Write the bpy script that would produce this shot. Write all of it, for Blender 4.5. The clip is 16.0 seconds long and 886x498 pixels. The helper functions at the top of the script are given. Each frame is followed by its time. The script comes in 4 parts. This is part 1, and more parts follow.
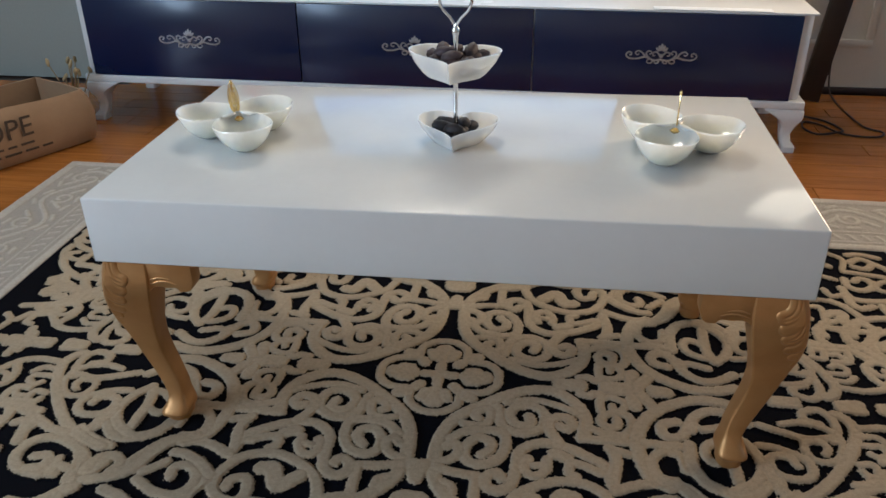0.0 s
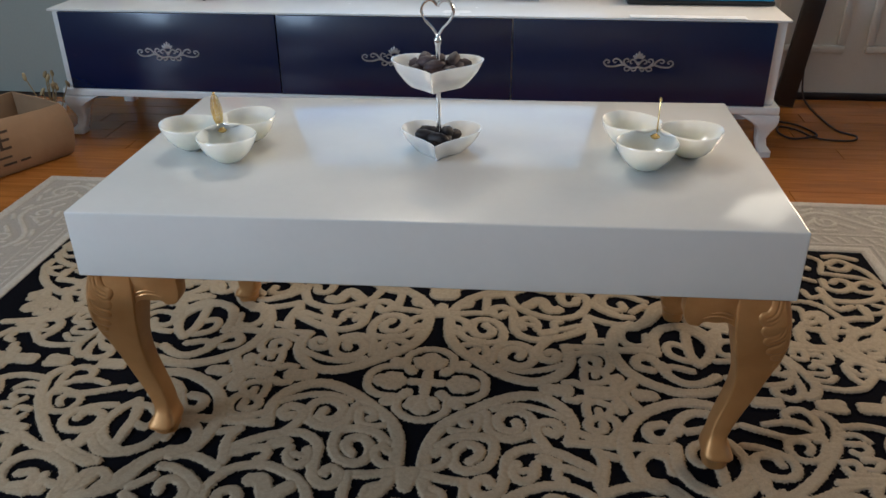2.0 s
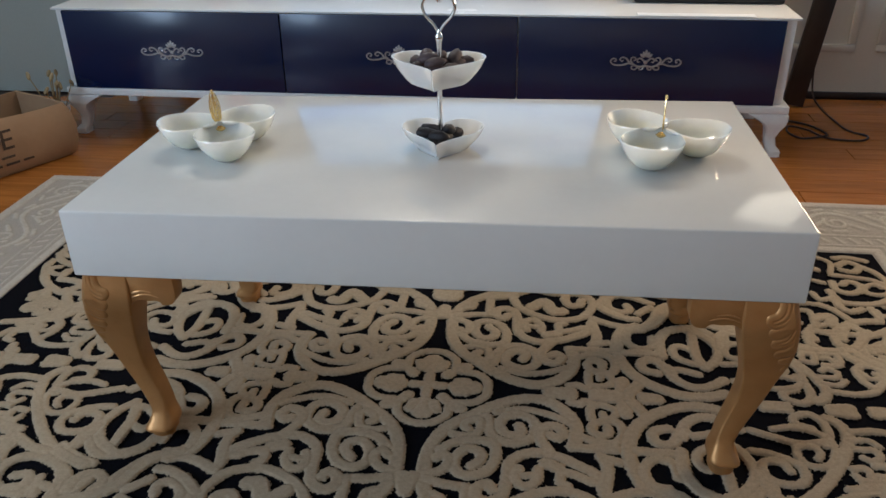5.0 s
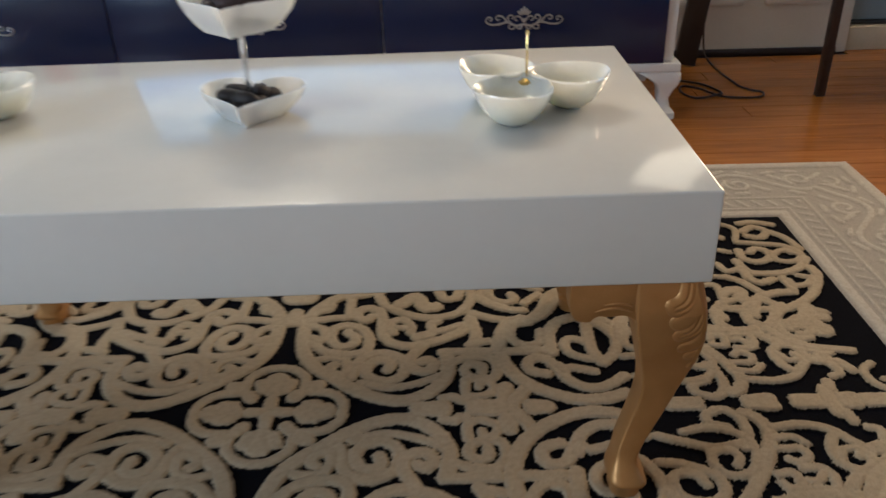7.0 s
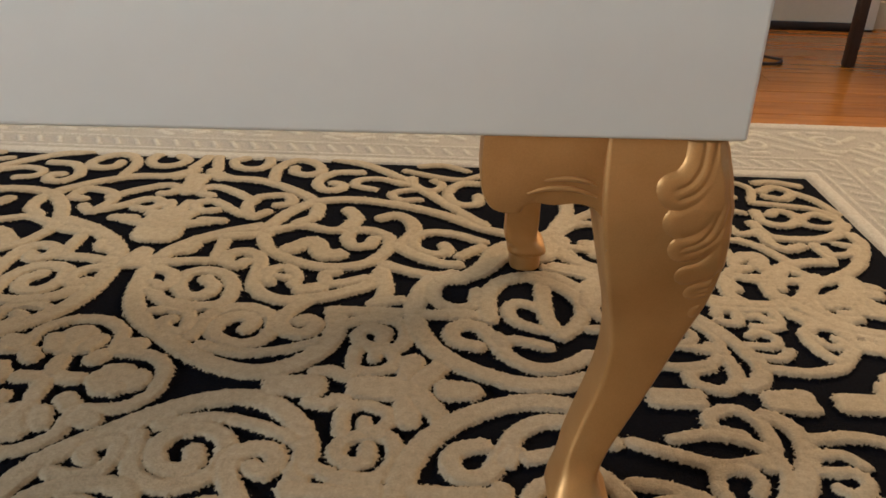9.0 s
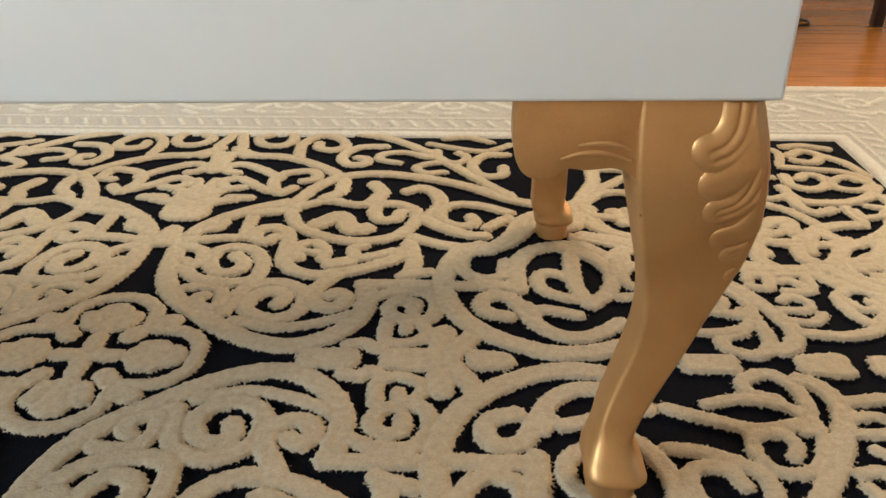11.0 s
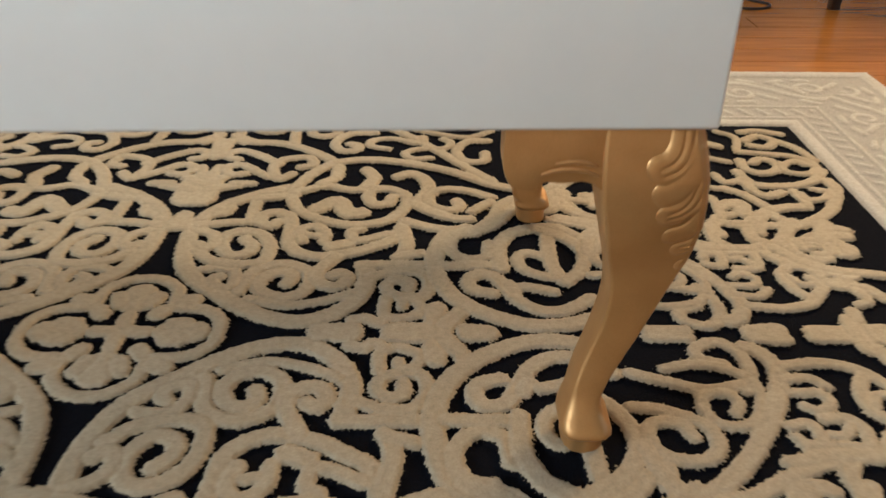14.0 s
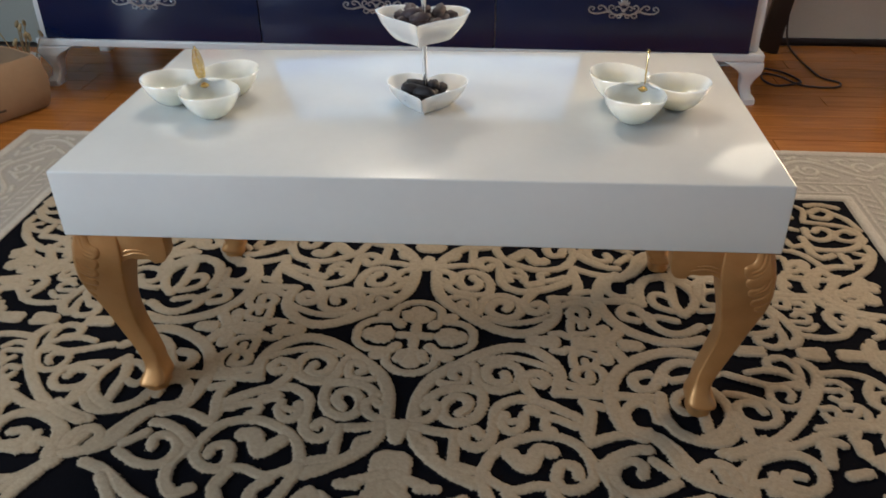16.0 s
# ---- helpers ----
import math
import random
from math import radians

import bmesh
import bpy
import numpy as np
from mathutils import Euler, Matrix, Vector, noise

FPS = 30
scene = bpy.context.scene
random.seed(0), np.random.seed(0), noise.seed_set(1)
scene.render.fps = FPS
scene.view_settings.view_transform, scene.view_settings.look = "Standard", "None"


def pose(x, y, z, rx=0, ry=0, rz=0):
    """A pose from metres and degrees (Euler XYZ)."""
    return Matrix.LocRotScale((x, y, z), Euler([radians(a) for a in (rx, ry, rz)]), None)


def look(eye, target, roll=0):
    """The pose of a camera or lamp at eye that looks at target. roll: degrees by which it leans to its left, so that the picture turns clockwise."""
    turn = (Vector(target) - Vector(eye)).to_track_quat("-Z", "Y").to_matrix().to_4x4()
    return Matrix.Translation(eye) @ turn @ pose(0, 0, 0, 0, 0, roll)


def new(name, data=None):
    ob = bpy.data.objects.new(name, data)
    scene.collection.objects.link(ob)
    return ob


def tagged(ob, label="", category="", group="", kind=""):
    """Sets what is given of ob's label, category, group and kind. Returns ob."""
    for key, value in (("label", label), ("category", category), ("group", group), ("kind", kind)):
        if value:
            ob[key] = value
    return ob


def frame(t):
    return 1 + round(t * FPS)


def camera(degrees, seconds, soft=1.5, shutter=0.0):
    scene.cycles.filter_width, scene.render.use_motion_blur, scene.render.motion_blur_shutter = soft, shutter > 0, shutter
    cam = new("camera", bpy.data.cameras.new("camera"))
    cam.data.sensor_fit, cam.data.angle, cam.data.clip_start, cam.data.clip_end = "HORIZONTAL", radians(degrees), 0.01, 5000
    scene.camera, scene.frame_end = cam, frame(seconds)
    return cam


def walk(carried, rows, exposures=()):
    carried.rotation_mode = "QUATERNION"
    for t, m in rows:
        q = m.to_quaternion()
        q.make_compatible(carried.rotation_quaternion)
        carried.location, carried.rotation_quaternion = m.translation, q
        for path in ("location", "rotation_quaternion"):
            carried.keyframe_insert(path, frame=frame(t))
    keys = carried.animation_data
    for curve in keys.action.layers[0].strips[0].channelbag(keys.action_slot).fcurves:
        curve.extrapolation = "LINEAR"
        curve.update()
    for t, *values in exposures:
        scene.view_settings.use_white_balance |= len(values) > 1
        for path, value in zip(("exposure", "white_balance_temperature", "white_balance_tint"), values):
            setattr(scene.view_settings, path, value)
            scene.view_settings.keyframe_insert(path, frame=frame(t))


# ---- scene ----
PATH = [
    (0, (0.150, -1.003, 0.930), (-0.091, 0.741, -0.019), -0.4),
    (0.5, (0.145, -1.006, 0.928), (-0.071, 0.751, -0.003), -0.4),
    (1, (0.143, -1.008, 0.936), (-0.069, 0.747, -0.000), -1.3),
    (1.5, (0.144, -1.011, 0.930), (-0.050, 0.750, 0.003), -0.8),
    (2, (0.142, -1.012, 0.931), (-0.051, 0.749, 0.003), -0.6),
    (2.5, (0.140, -1.010, 0.929), (-0.062, 0.747, -0.003), -0.9),
    (3, (0.148, -1.006, 0.930), (-0.043, 0.753, -0.001), -0.7),
    (5.3, (0.153, -0.985, 0.918), (-0.068, 0.775, -0.006), -1.0),
    (5.5, (0.159, -0.982, 0.917), (-0.051, 0.785, 0.003), -1.7),
    (6, (0.187, -0.983, 0.915), (0.014, 0.797, 0.019), -1.3),
    (6.5, (0.194, -0.958, 0.897), (0.012, 0.805, -0.030), -2.2),
    (7, (0.244, -0.738, 0.785), (0.239, 1.021, -0.167), -1.5),
    (7.5, (0.279, -0.515, 0.625), (0.368, 1.271, -0.271), 0.3),
    (8, (0.323, -0.425, 0.512), (0.404, 1.359, -0.387), 2.6),
    (8.5, (0.359, -0.419, 0.495), (0.373, 1.369, -0.399), 2.0),
    (9, (0.354, -0.437, 0.485), (0.368, 1.347, -0.420), 2.0),
    (9.2, (0.345, -0.438, 0.494), (0.348, 1.329, -0.444), 2.6),
    (11.3, (0.346, -0.440, 0.475), (0.318, 1.308, -0.496), -0.6),
    (11.5, (0.343, -0.423, 0.467), (0.348, 1.317, -0.520), -0.4),
    (12, (0.349, -0.406, 0.454), (0.390, 1.336, -0.528), -1.2),
    (12.5, (0.353, -0.411, 0.450), (0.386, 1.337, -0.521), -1.6),
    (13, (0.343, -0.425, 0.452), (0.350, 1.320, -0.525), -0.7),
    (13.5, (0.338, -0.438, 0.462), (0.339, 1.305, -0.519), 0.1),
    (14, (0.327, -0.524, 0.557), (0.354, 1.186, -0.480), 0.6),
    (14.5, (0.289, -0.762, 0.798), (0.267, 0.909, -0.302), -0.4),
    (15, (0.217, -0.917, 0.887), (0.190, 0.764, -0.196), 1.6),
    (15.5, (0.155, -0.982, 0.932), (0.078, 0.693, -0.159), 1.7),
    (16, (0.132, -1.007, 0.944), (-0.012, 0.693, -0.099), -0.5),
]
cam = camera(57.35, 16.0, soft=1.5, shutter=0.4)
walk(cam, [(t, look(eye, target, roll)) for t, eye, target, roll in PATH],
     exposures=[(0, 0.42, 5200, 7), (0.5, 0.27, 5200, 7), (3.0, 0.26, 5200, 7), (6.5, 0.26, 5200, 7), (7.0, 0.30, 5450, 7), (7.5, 0.38, 5600, 7), (8.0, 0.70, 6050, 7), (9.0, 0.94, 6050, 7), (11.3, 1.52, 5600, 1), (13.5, 1.52, 5600, 1), (14.2, 1.04, 5650, 5), (15.0, 0.56, 5600, 7), (16, 0.48, 5400, 7)])

# ---- world and light ----
world = bpy.data.worlds.new("sky")
scene.world = world
world.use_nodes = True
_wn = world.node_tree.nodes
_sky = _wn.new("ShaderNodeTexSky")
_sky.sky_type, _sky.sun_disc = "NISHITA", False
_sky.sun_elevation, _sky.sun_rotation = radians(30), radians(250)
_bg = _wn["Background"]
_bg.inputs["Strength"].default_value = 0.12
world.node_tree.links.new(_sky.outputs[0], _bg.inputs[0])


def area(name, power, colour, place, target, sx, sy):
    d = bpy.data.lights.new(name, "AREA")
    d.shape, d.size, d.size_y, d.energy, d.color = "RECTANGLE", sx, sy, power, colour
    ob = new(name, d)
    ob.matrix_world = look(place, target)
    return ob


# daylight that enters by the window in the left wall
area("window_daylight", 46, (0.84, 0.94, 1.0), (-2.95, -1.40, 1.22), (1.2, -0.1, 0.4), 1.6, 1.3)
# added warm light from the back right, above the console; no lamp is modelled
area("warm_corner_fill", 33, (1.0, 0.66, 0.36), (1.95, 1.95, 1.12), (0.0, 0.3, 0.05), 0.80, 0.60)
# unseen warm panel added for the glare on the table's right corner
area("table_glare_light", 1.1, (1.0, 0.78, 0.52), (1.42, 2.06, 1.60), (0.4, 0.2, 0.3), 0.26, 0.50)
# added fill under the ceiling near the back of the room, brightens the far rug
area("back_ceiling_fill", 21, (1.0, 0.82, 0.60), (-0.50, 1.85, 2.50), (-0.1, 0.6, 0.0), 0.8, 0.6)


# ---- materials ----


def mat(name, rough=0.5, metal=0.0):
    m = bpy.data.materials.new(name)
    m.use_nodes = True
    b = m.node_tree.nodes["Principled BSDF"]
    b.inputs["Roughness"].default_value = rough
    b.inputs["Metallic"].default_value = metal
    return m, m.node_tree, b


def coords(nt, scale=(1, 1, 1), kind="Object"):
    tc = nt.nodes.new("ShaderNodeTexCoord")
    mp = nt.nodes.new("ShaderNodeMapping")
    mp.inputs["Scale"].default_value = scale
    nt.links.new(tc.outputs[kind], mp.inputs[0])
    return mp.outputs[0]


def noise_tex(nt, vec, scale, detail=3.0, rough=0.55):
    n = nt.nodes.new("ShaderNodeTexNoise")
    n.inputs["Scale"].default_value, n.inputs["Detail"].default_value = scale, detail
    n.inputs["Roughness"].default_value = rough
    nt.links.new(vec, n.inputs["Vector"])
    return n.outputs["Fac"]


def ramp(nt, fac, stops):
    r = nt.nodes.new("ShaderNodeValToRGB")
    e = r.color_ramp.elements
    while len(e) < len(stops):
        e.new(0.5)
    for el, (p, c) in zip(e, stops):
        el.position, el.color = p, (*c, 1)
    nt.links.new(fac, r.inputs[0])
    return r.outputs[0]


def mixc(nt, fac, a, b, kind="MIX"):
    m = nt.nodes.new("ShaderNodeMix")
    m.data_type, m.blend_type = "RGBA", kind
    for sock, v in ((m.inputs[0], fac), (m.inputs[6], a), (m.inputs[7], b)):
        if isinstance(v, (int, float)):
            sock.default_value = v
        elif isinstance(v, tuple):
            sock.default_value = (*v, 1)
        else:
            nt.links.new(v, sock)
    return m.outputs[2]


def bump(nt, b, height, strength, dist=0.002):
    n = nt.nodes.new("ShaderNodeBump")
    n.inputs["Strength"].default_value, n.inputs["Distance"].default_value = strength, dist
    nt.links.new(height, n.inputs["Height"])
    nt.links.new(n.outputs[0], b.inputs["Normal"])


def speckled(name, a, b_, rough, scale, fine=400.0, metal=0.0, bumps=0.15, var=0.1, coat=0.0, kind="Object"):
    """A paint, lacquer, cloth or glaze: two tones at a large and a fine scale, with a fine relief."""
    m, nt, b = mat(name, rough, metal)
    v = coords(nt, kind=kind)
    big = noise_tex(nt, v, scale, 4)
    small = noise_tex(nt, v, fine, 2)
    c = ramp(nt, big, [(0.3, a), (0.7, b_)])
    c = mixc(nt, var, c, ramp(nt, small, [(0.3, (0.25, 0.25, 0.25)), (0.7, (1, 1, 1))]), "MULTIPLY")
    nt.links.new(c, b.inputs["Base Color"])
    rr = nt.nodes.new("ShaderNodeMapRange")
    rr.inputs[3].default_value, rr.inputs[4].default_value = max(0.02, rough * 0.8), min(1, rough * 1.25)
    nt.links.new(big, rr.inputs[0])
    nt.links.new(rr.outputs[0], b.inputs["Roughness"])
    b.inputs["Coat Weight"].default_value = coat
    if bumps:
        bump(nt, b, small, bumps, 0.0006)
    return m


M_TABLE = speckled("white_lacquer", (0.69, 0.685, 0.66), (0.75, 0.745, 0.72), 0.10, 3.0, 60, bumps=0.012, var=0.02)
M_GOLD = speckled("gold_paint", (0.43, 0.222, 0.076), (0.53, 0.290, 0.108), 0.42, 18.0, 900, metal=0.6, bumps=0.12, var=0.12)
M_GOLDLEAF = speckled("gold_highlight", (0.62, 0.36, 0.15), (0.70, 0.43, 0.19), 0.30, 18.0, 900, metal=0.8, bumps=0.1, var=0.1)
M_BRASS = speckled("polished_brass", (0.75, 0.55, 0.22), (0.85, 0.66, 0.30), 0.2, 30, 600, metal=1.0, bumps=0.1, var=0.1)
M_CHROME = speckled("chrome", (0.62, 0.63, 0.65), (0.72, 0.73, 0.75), 0.12, 20, 500, metal=1.0, bumps=0.02, var=0.03)
M_PORCELAIN = speckled("porcelain", (0.80, 0.80, 0.75), (0.85, 0.84, 0.80), 0.12, 12, 300, bumps=0.02, var=0.03, coat=0.5)
M_CERAMIC = speckled("pearl_glaze", (0.71, 0.73, 0.66), (0.77, 0.785, 0.71), 0.16, 10, 200, bumps=0.03, var=0.04, coat=0.6)
for _m in (M_PORCELAIN, M_CERAMIC):
    _b = _m.node_tree.nodes["Principled BSDF"]
    _b.inputs["Subsurface Weight"].default_value = 0.8
    _b.inputs["Subsurface Radius"].default_value = (0.020, 0.019, 0.016)
    _b.inputs["Subsurface Scale"].default_value = 1.0
M_CABINET = speckled("white_cabinet_paint", (0.74, 0.75, 0.75), (0.81, 0.81, 0.80), 0.25, 4, 120, bumps=0.03, var=0.04)
M_NAVY = speckled("navy_gloss", (0.001, 0.008, 0.046), (0.002, 0.011, 0.060), 0.22, 3, 90, bumps=0.01, var=0.03, coat=0.12)
M_SILVER = speckled("silver_relief", (0.42, 0.42, 0.44), (0.55, 0.55, 0.57), 0.3, 40, 700, metal=0.85, bumps=0.15, var=0.2)
M_WALL = speckled("wall_paint", (0.33, 0.37, 0.35), (0.38, 0.42, 0.39), 0.7, 1.2, 220, bumps=0.15, var=0.06, kind="Generated")
M_PANEL = speckled("white_panel_paint", (0.68, 0.65, 0.58), (0.75, 0.72, 0.65), 0.4, 2.0, 150, bumps=0.05, var=0.05)
M_DARKWOOD = speckled("dark_wood", (0.018, 0.010, 0.008), (0.032, 0.018, 0.014), 0.4, 12, 300, bumps=0.1, var=0.25)
M_CABLE = speckled("black_rubber", (0.022, 0.009, 0.007), (0.035, 0.015, 0.012), 0.5, 20, 400, bumps=0.05)
M_CEIL = speckled("ceiling_paint", (0.75, 0.74, 0.70), (0.80, 0.79, 0.76), 0.8, 1, 150, kind="Generated")
M_KRAFT = speckled("kraft_cloth", (0.30, 0.185, 0.10), (0.38, 0.25, 0.145), 0.85, 7, 700, bumps=0.4, var=0.3)
M_KRAFTIN = speckled("bag_lining", (0.34, 0.27, 0.20), (0.42, 0.35, 0.27), 0.9, 7, 700, bumps=0.3, var=0.2)
M_INK = speckled("dark_ink", (0.045, 0.028, 0.018), (0.07, 0.045, 0.03), 0.8, 30, 500, var=0.2)
M_DATE = speckled("date_skin", (0.030, 0.018, 0.022), (0.085, 0.055, 0.06), 0.62, 45, 260, bumps=0.9, var=0.35)
M_DARKDATE = speckled("dark_date_skin", (0.008, 0.006, 0.008), (0.022, 0.016, 0.02), 0.6, 45, 260, bumps=0.6, var=0.3)
M_PURPLE = speckled("purple_plastic", (0.10, 0.06, 0.22), (0.15, 0.09, 0.30), 0.35, 20, 300, var=0.1)
M_RED = speckled("red_plastic", (0.42, 0.02, 0.04), (0.55, 0.035, 0.06), 0.3, 20, 300, var=0.1)
M_BLUE = speckled("blue_case", (0.02, 0.22, 0.48), (0.03, 0.30, 0.60), 0.25, 6, 200, var=0.05)
M_STEELBLUE = speckled("brushed_metal", (0.35, 0.42, 0.5), (0.45, 0.52, 0.6), 0.22, 10, 500, metal=1.0, var=0.05)
M_BLACK = speckled("black_plastic", (0.01, 0.01, 0.011), (0.018, 0.018, 0.02), 0.35, 10, 300, var=0.1)
M_SOIL = speckled("dark_contents", (0.03, 0.02, 0.03), (0.08, 0.05, 0.08), 0.7, 60, 300, var=0.3)
M_PAPER = speckled("white_paper", (0.80, 0.83, 0.86), (0.84, 0.86, 0.88), 0.6, 8, 300, var=0.03)
M_DOORPAINT = speckled("grey_blue_panel", (0.22, 0.30, 0.36), (0.27, 0.35, 0.41), 0.35, 2, 120, var=0.05)
M_SILL = speckled("cream_sill", (0.55, 0.48, 0.36), (0.63, 0.56, 0.44), 0.45, 4, 150, var=0.08)
M_TWIG = speckled("dry_twig", (0.30, 0.22, 0.10), (0.46, 0.36, 0.2), 0.8, 40, 400, var=0.3)


def wood_floor():
    m, nt, b = mat("parquet_wood", 0.2)
    info = nt.nodes.new("ShaderNodeObjectInfo")
    v = coords(nt, (1, 1, 1))
    shift = nt.nodes.new("ShaderNodeVectorMath")
    shift.operation = "ADD"
    comb = nt.nodes.new("ShaderNodeCombineXYZ")
    mul = nt.nodes.new("ShaderNodeMath")
    mul.operation = "MULTIPLY"
    mul.inputs[1].default_value = 37.0
    nt.links.new(info.outputs["Random"], mul.inputs[0])
    nt.links.new(mul.outputs[0], comb.inputs[0])
    nt.links.new(mul.outputs[0], comb.inputs[1])
    nt.links.new(v, shift.inputs[0])
    nt.links.new(comb.outputs[0], shift.inputs[1])
    mp = nt.nodes.new("ShaderNodeMapping")
    mp.inputs["Scale"].default_value = (2.5, 30, 30)
    nt.links.new(shift.outputs[0], mp.inputs[0])
    grain = noise_tex(nt, mp.outputs[0], 2.0, 6, 0.6)
    patch = noise_tex(nt, shift.outputs[0], 2.2, 3)
    c = ramp(nt, grain, [(0.3, (0.29, 0.104, 0.016)), (0.5, (0.37, 0.138, 0.023)), (0.72, (0.44, 0.172, 0.032))])
    c = mixc(nt, 0.35, c, ramp(nt, patch, [(0.3, (0.55, 0.5, 0.45)), (0.7, (1, 1, 1))]), "MULTIPLY")
    tone = ramp(nt, info.outputs["Random"], [(0.0, (0.82, 0.80, 0.78)), (1.0, (1.0, 1.0, 1.0))])
    c = mixc(nt, 1.0, c, tone, "MULTIPLY")
    nt.links.new(c, b.inputs["Base Color"])
    rr = nt.nodes.new("ShaderNodeMapRange")
    rr.inputs[3].default_value, rr.inputs[4].default_value = 0.16, 0.30
    nt.links.new(patch, rr.inputs[0])
    nt.links.new(rr.outputs[0], b.inputs["Roughness"])
    bump(nt, b, grain, 0.06, 0.001)
    return m


M_FLOOR = wood_floor()


def pile_material(name, low, high_a, high_b, z0, z1):
    """Tufted pile: the dyed ground below the height z0, the lighter yarn of the raised figure above z1."""
    m, nt, b = mat(name, 0.95)
    tc = nt.nodes.new("ShaderNodeTexCoord")
    sep = nt.nodes.new("ShaderNodeSeparateXYZ")
    nt.links.new(tc.outputs["Object"], sep.inputs[0])
    v = coords(nt)
    tuft = noise_tex(nt, v, 420, 3, 0.7)
    wide = noise_tex(nt, v, 6, 4)
    strand = noise_tex(nt, v, 130, 3, 0.6)
    jit = nt.nodes.new("ShaderNodeMath")
    jit.operation = "MULTIPLY_ADD"
    jit.inputs[1].default_value = 0.0045
    nt.links.new(tuft, jit.inputs[0])
    nt.links.new(sep.outputs["Z"], jit.inputs[2])
    mr = nt.nodes.new("ShaderNodeMapRange")
    mr.inputs[1].default_value, mr.inputs[2].default_value = z0 + 0.00225, z1 + 0.00225
    nt.links.new(jit.outputs[0], mr.inputs[0])
    yarn = ramp(nt, wide, [(0.3, high_a), (0.7, high_b)])
    yarn = mixc(nt, 0.35, yarn, ramp(nt, strand, [(0.3, (0.45, 0.42, 0.38)), (0.7, (1, 1, 1))]), "MULTIPLY")
    yarn = mixc(nt, 0.35, yarn, ramp(nt, tuft, [(0.3, (0.4, 0.4, 0.4)), (0.7, (1, 1, 1))]), "MULTIPLY")
    ground = mixc(nt, 0.5, low, ramp(nt, tuft, [(0.3, (0.3, 0.3, 0.3)), (0.7, (1, 1, 1))]), "MULTIPLY")
    nt.links.new(mixc(nt, mr.outputs[0], ground, yarn), b.inputs["Base Color"])
    b.inputs["Specular IOR Level"].default_value = 0.01
    b.inputs["Sheen Weight"].default_value = 0.0
    b.inputs["Sheen Roughness"].default_value = 0.6
    bump(nt, b, tuft, 0.7, 0.0018)
    return m


M_RUGFIELD = pile_material("rug_pile", (0.008, 0.008, 0.0105), (0.43, 0.345, 0.235), (0.50, 0.41, 0.29), -0.0042, -0.0030)
M_RUGBORDER = pile_material("rug_border_pile", (0.42, 0.385, 0.335), (0.53, 0.48, 0.42), (0.58, 0.54, 0.47), -0.0052, -0.0035)


def screen_material():
    m, nt, b = mat("lit_screen", 0.2)
    v = coords(nt, (1.3, 1, 2.0))
    n = noise_tex(nt, v, 1.6, 2)
    c = ramp(nt, n, [(0.35, (0.20, 0.42, 0.75)), (0.5, (0.55, 0.75, 0.92)), (0.68, (0.85, 0.9, 0.95))])
    b.inputs["Base Color"].default_value = (0.01, 0.01, 0.012, 1)
    nt.links.new(c, b.inputs["Emission Color"])
    b.inputs["Emission Strength"].default_value = 0.75
    return m


M_SCREEN = screen_material()

# ---- mesh helpers ----


def part(name, bm, material, parent=None, label="", smooth=True):
    me = bpy.data.meshes.new(name)
    for f in bm.faces:
        f.smooth = smooth
    for e in bm.edges:
        e.smooth = e.calc_face_angle(0) < 0.6
    bm.to_mesh(me)
    bm.free()
    me.materials.append(material)
    ob = new(name, me)
    ob.parent = parent
    if label:
        ob["label"] = label
    return ob


def thing(name, m, label, category, group="", kind=""):
    e = new(name)
    e.matrix_world = m
    return tagged(e, label, category, group, kind)


def box(bm, x0, x1, y0, y1, z0, z1, bevel=0.0, seg=2):
    g = bmesh.ops.create_cube(bm, size=1.0, matrix=Matrix.LocRotScale(
        ((x0 + x1) / 2, (y0 + y1) / 2, (z0 + z1) / 2), None, (x1 - x0, y1 - y0, z1 - z0)))
    if bevel:
        es = list({e for v in g["verts"] for e in v.link_edges})
        bmesh.ops.bevel(bm, geom=es, offset=bevel, segments=seg, profile=0.5, affect="EDGES")
    return bm


def cuboid(x0, x1, y0, y1, z0, z1, bevel=0.0, seg=2):
    return box(bmesh.new(), x0, x1, y0, y1, z0, z1, bevel, seg)


def rings(bm, loops, cap=True, closed=False):
    """Skins a list of equal loops of points."""
    vs = [[bm.verts.new(p) for p in lp] for lp in loops]
    n = len(vs[0])
    pairs = list(zip(vs, vs[1:])) + ([(vs[-1], vs[0])] if closed else [])
    for a, b in pairs:
        for i in range(n):
            bm.faces.new((a[i], a[(i + 1) % n], b[(i + 1) % n], b[i]))
    if cap and not closed:
        bm.faces.new(vs[0][::-1])
        bm.faces.new(vs[-1])
    bmesh.ops.recalc_face_normals(bm, faces=bm.faces[:])
    return bm


def spline(pts, n):
    """Points along a Catmull-Rom curve, n to a span."""
    p = [Vector(q) for q in pts]
    p = [p[0] * 2 - p[1]] + p + [p[-1] * 2 - p[-2]]
    out = []
    for i in range(1, len(p) - 2):
        for k in range(n):
            t = k / n
            a, b, c, d = p[i - 1:i + 3]
            out.append(0.5 * (2 * b + (c - a) * t + (2 * a - 5 * b + 4 * c - d) * t * t + (3 * b - a - 3 * c + d) * t ** 3))
    out.append(p[-2])
    return out


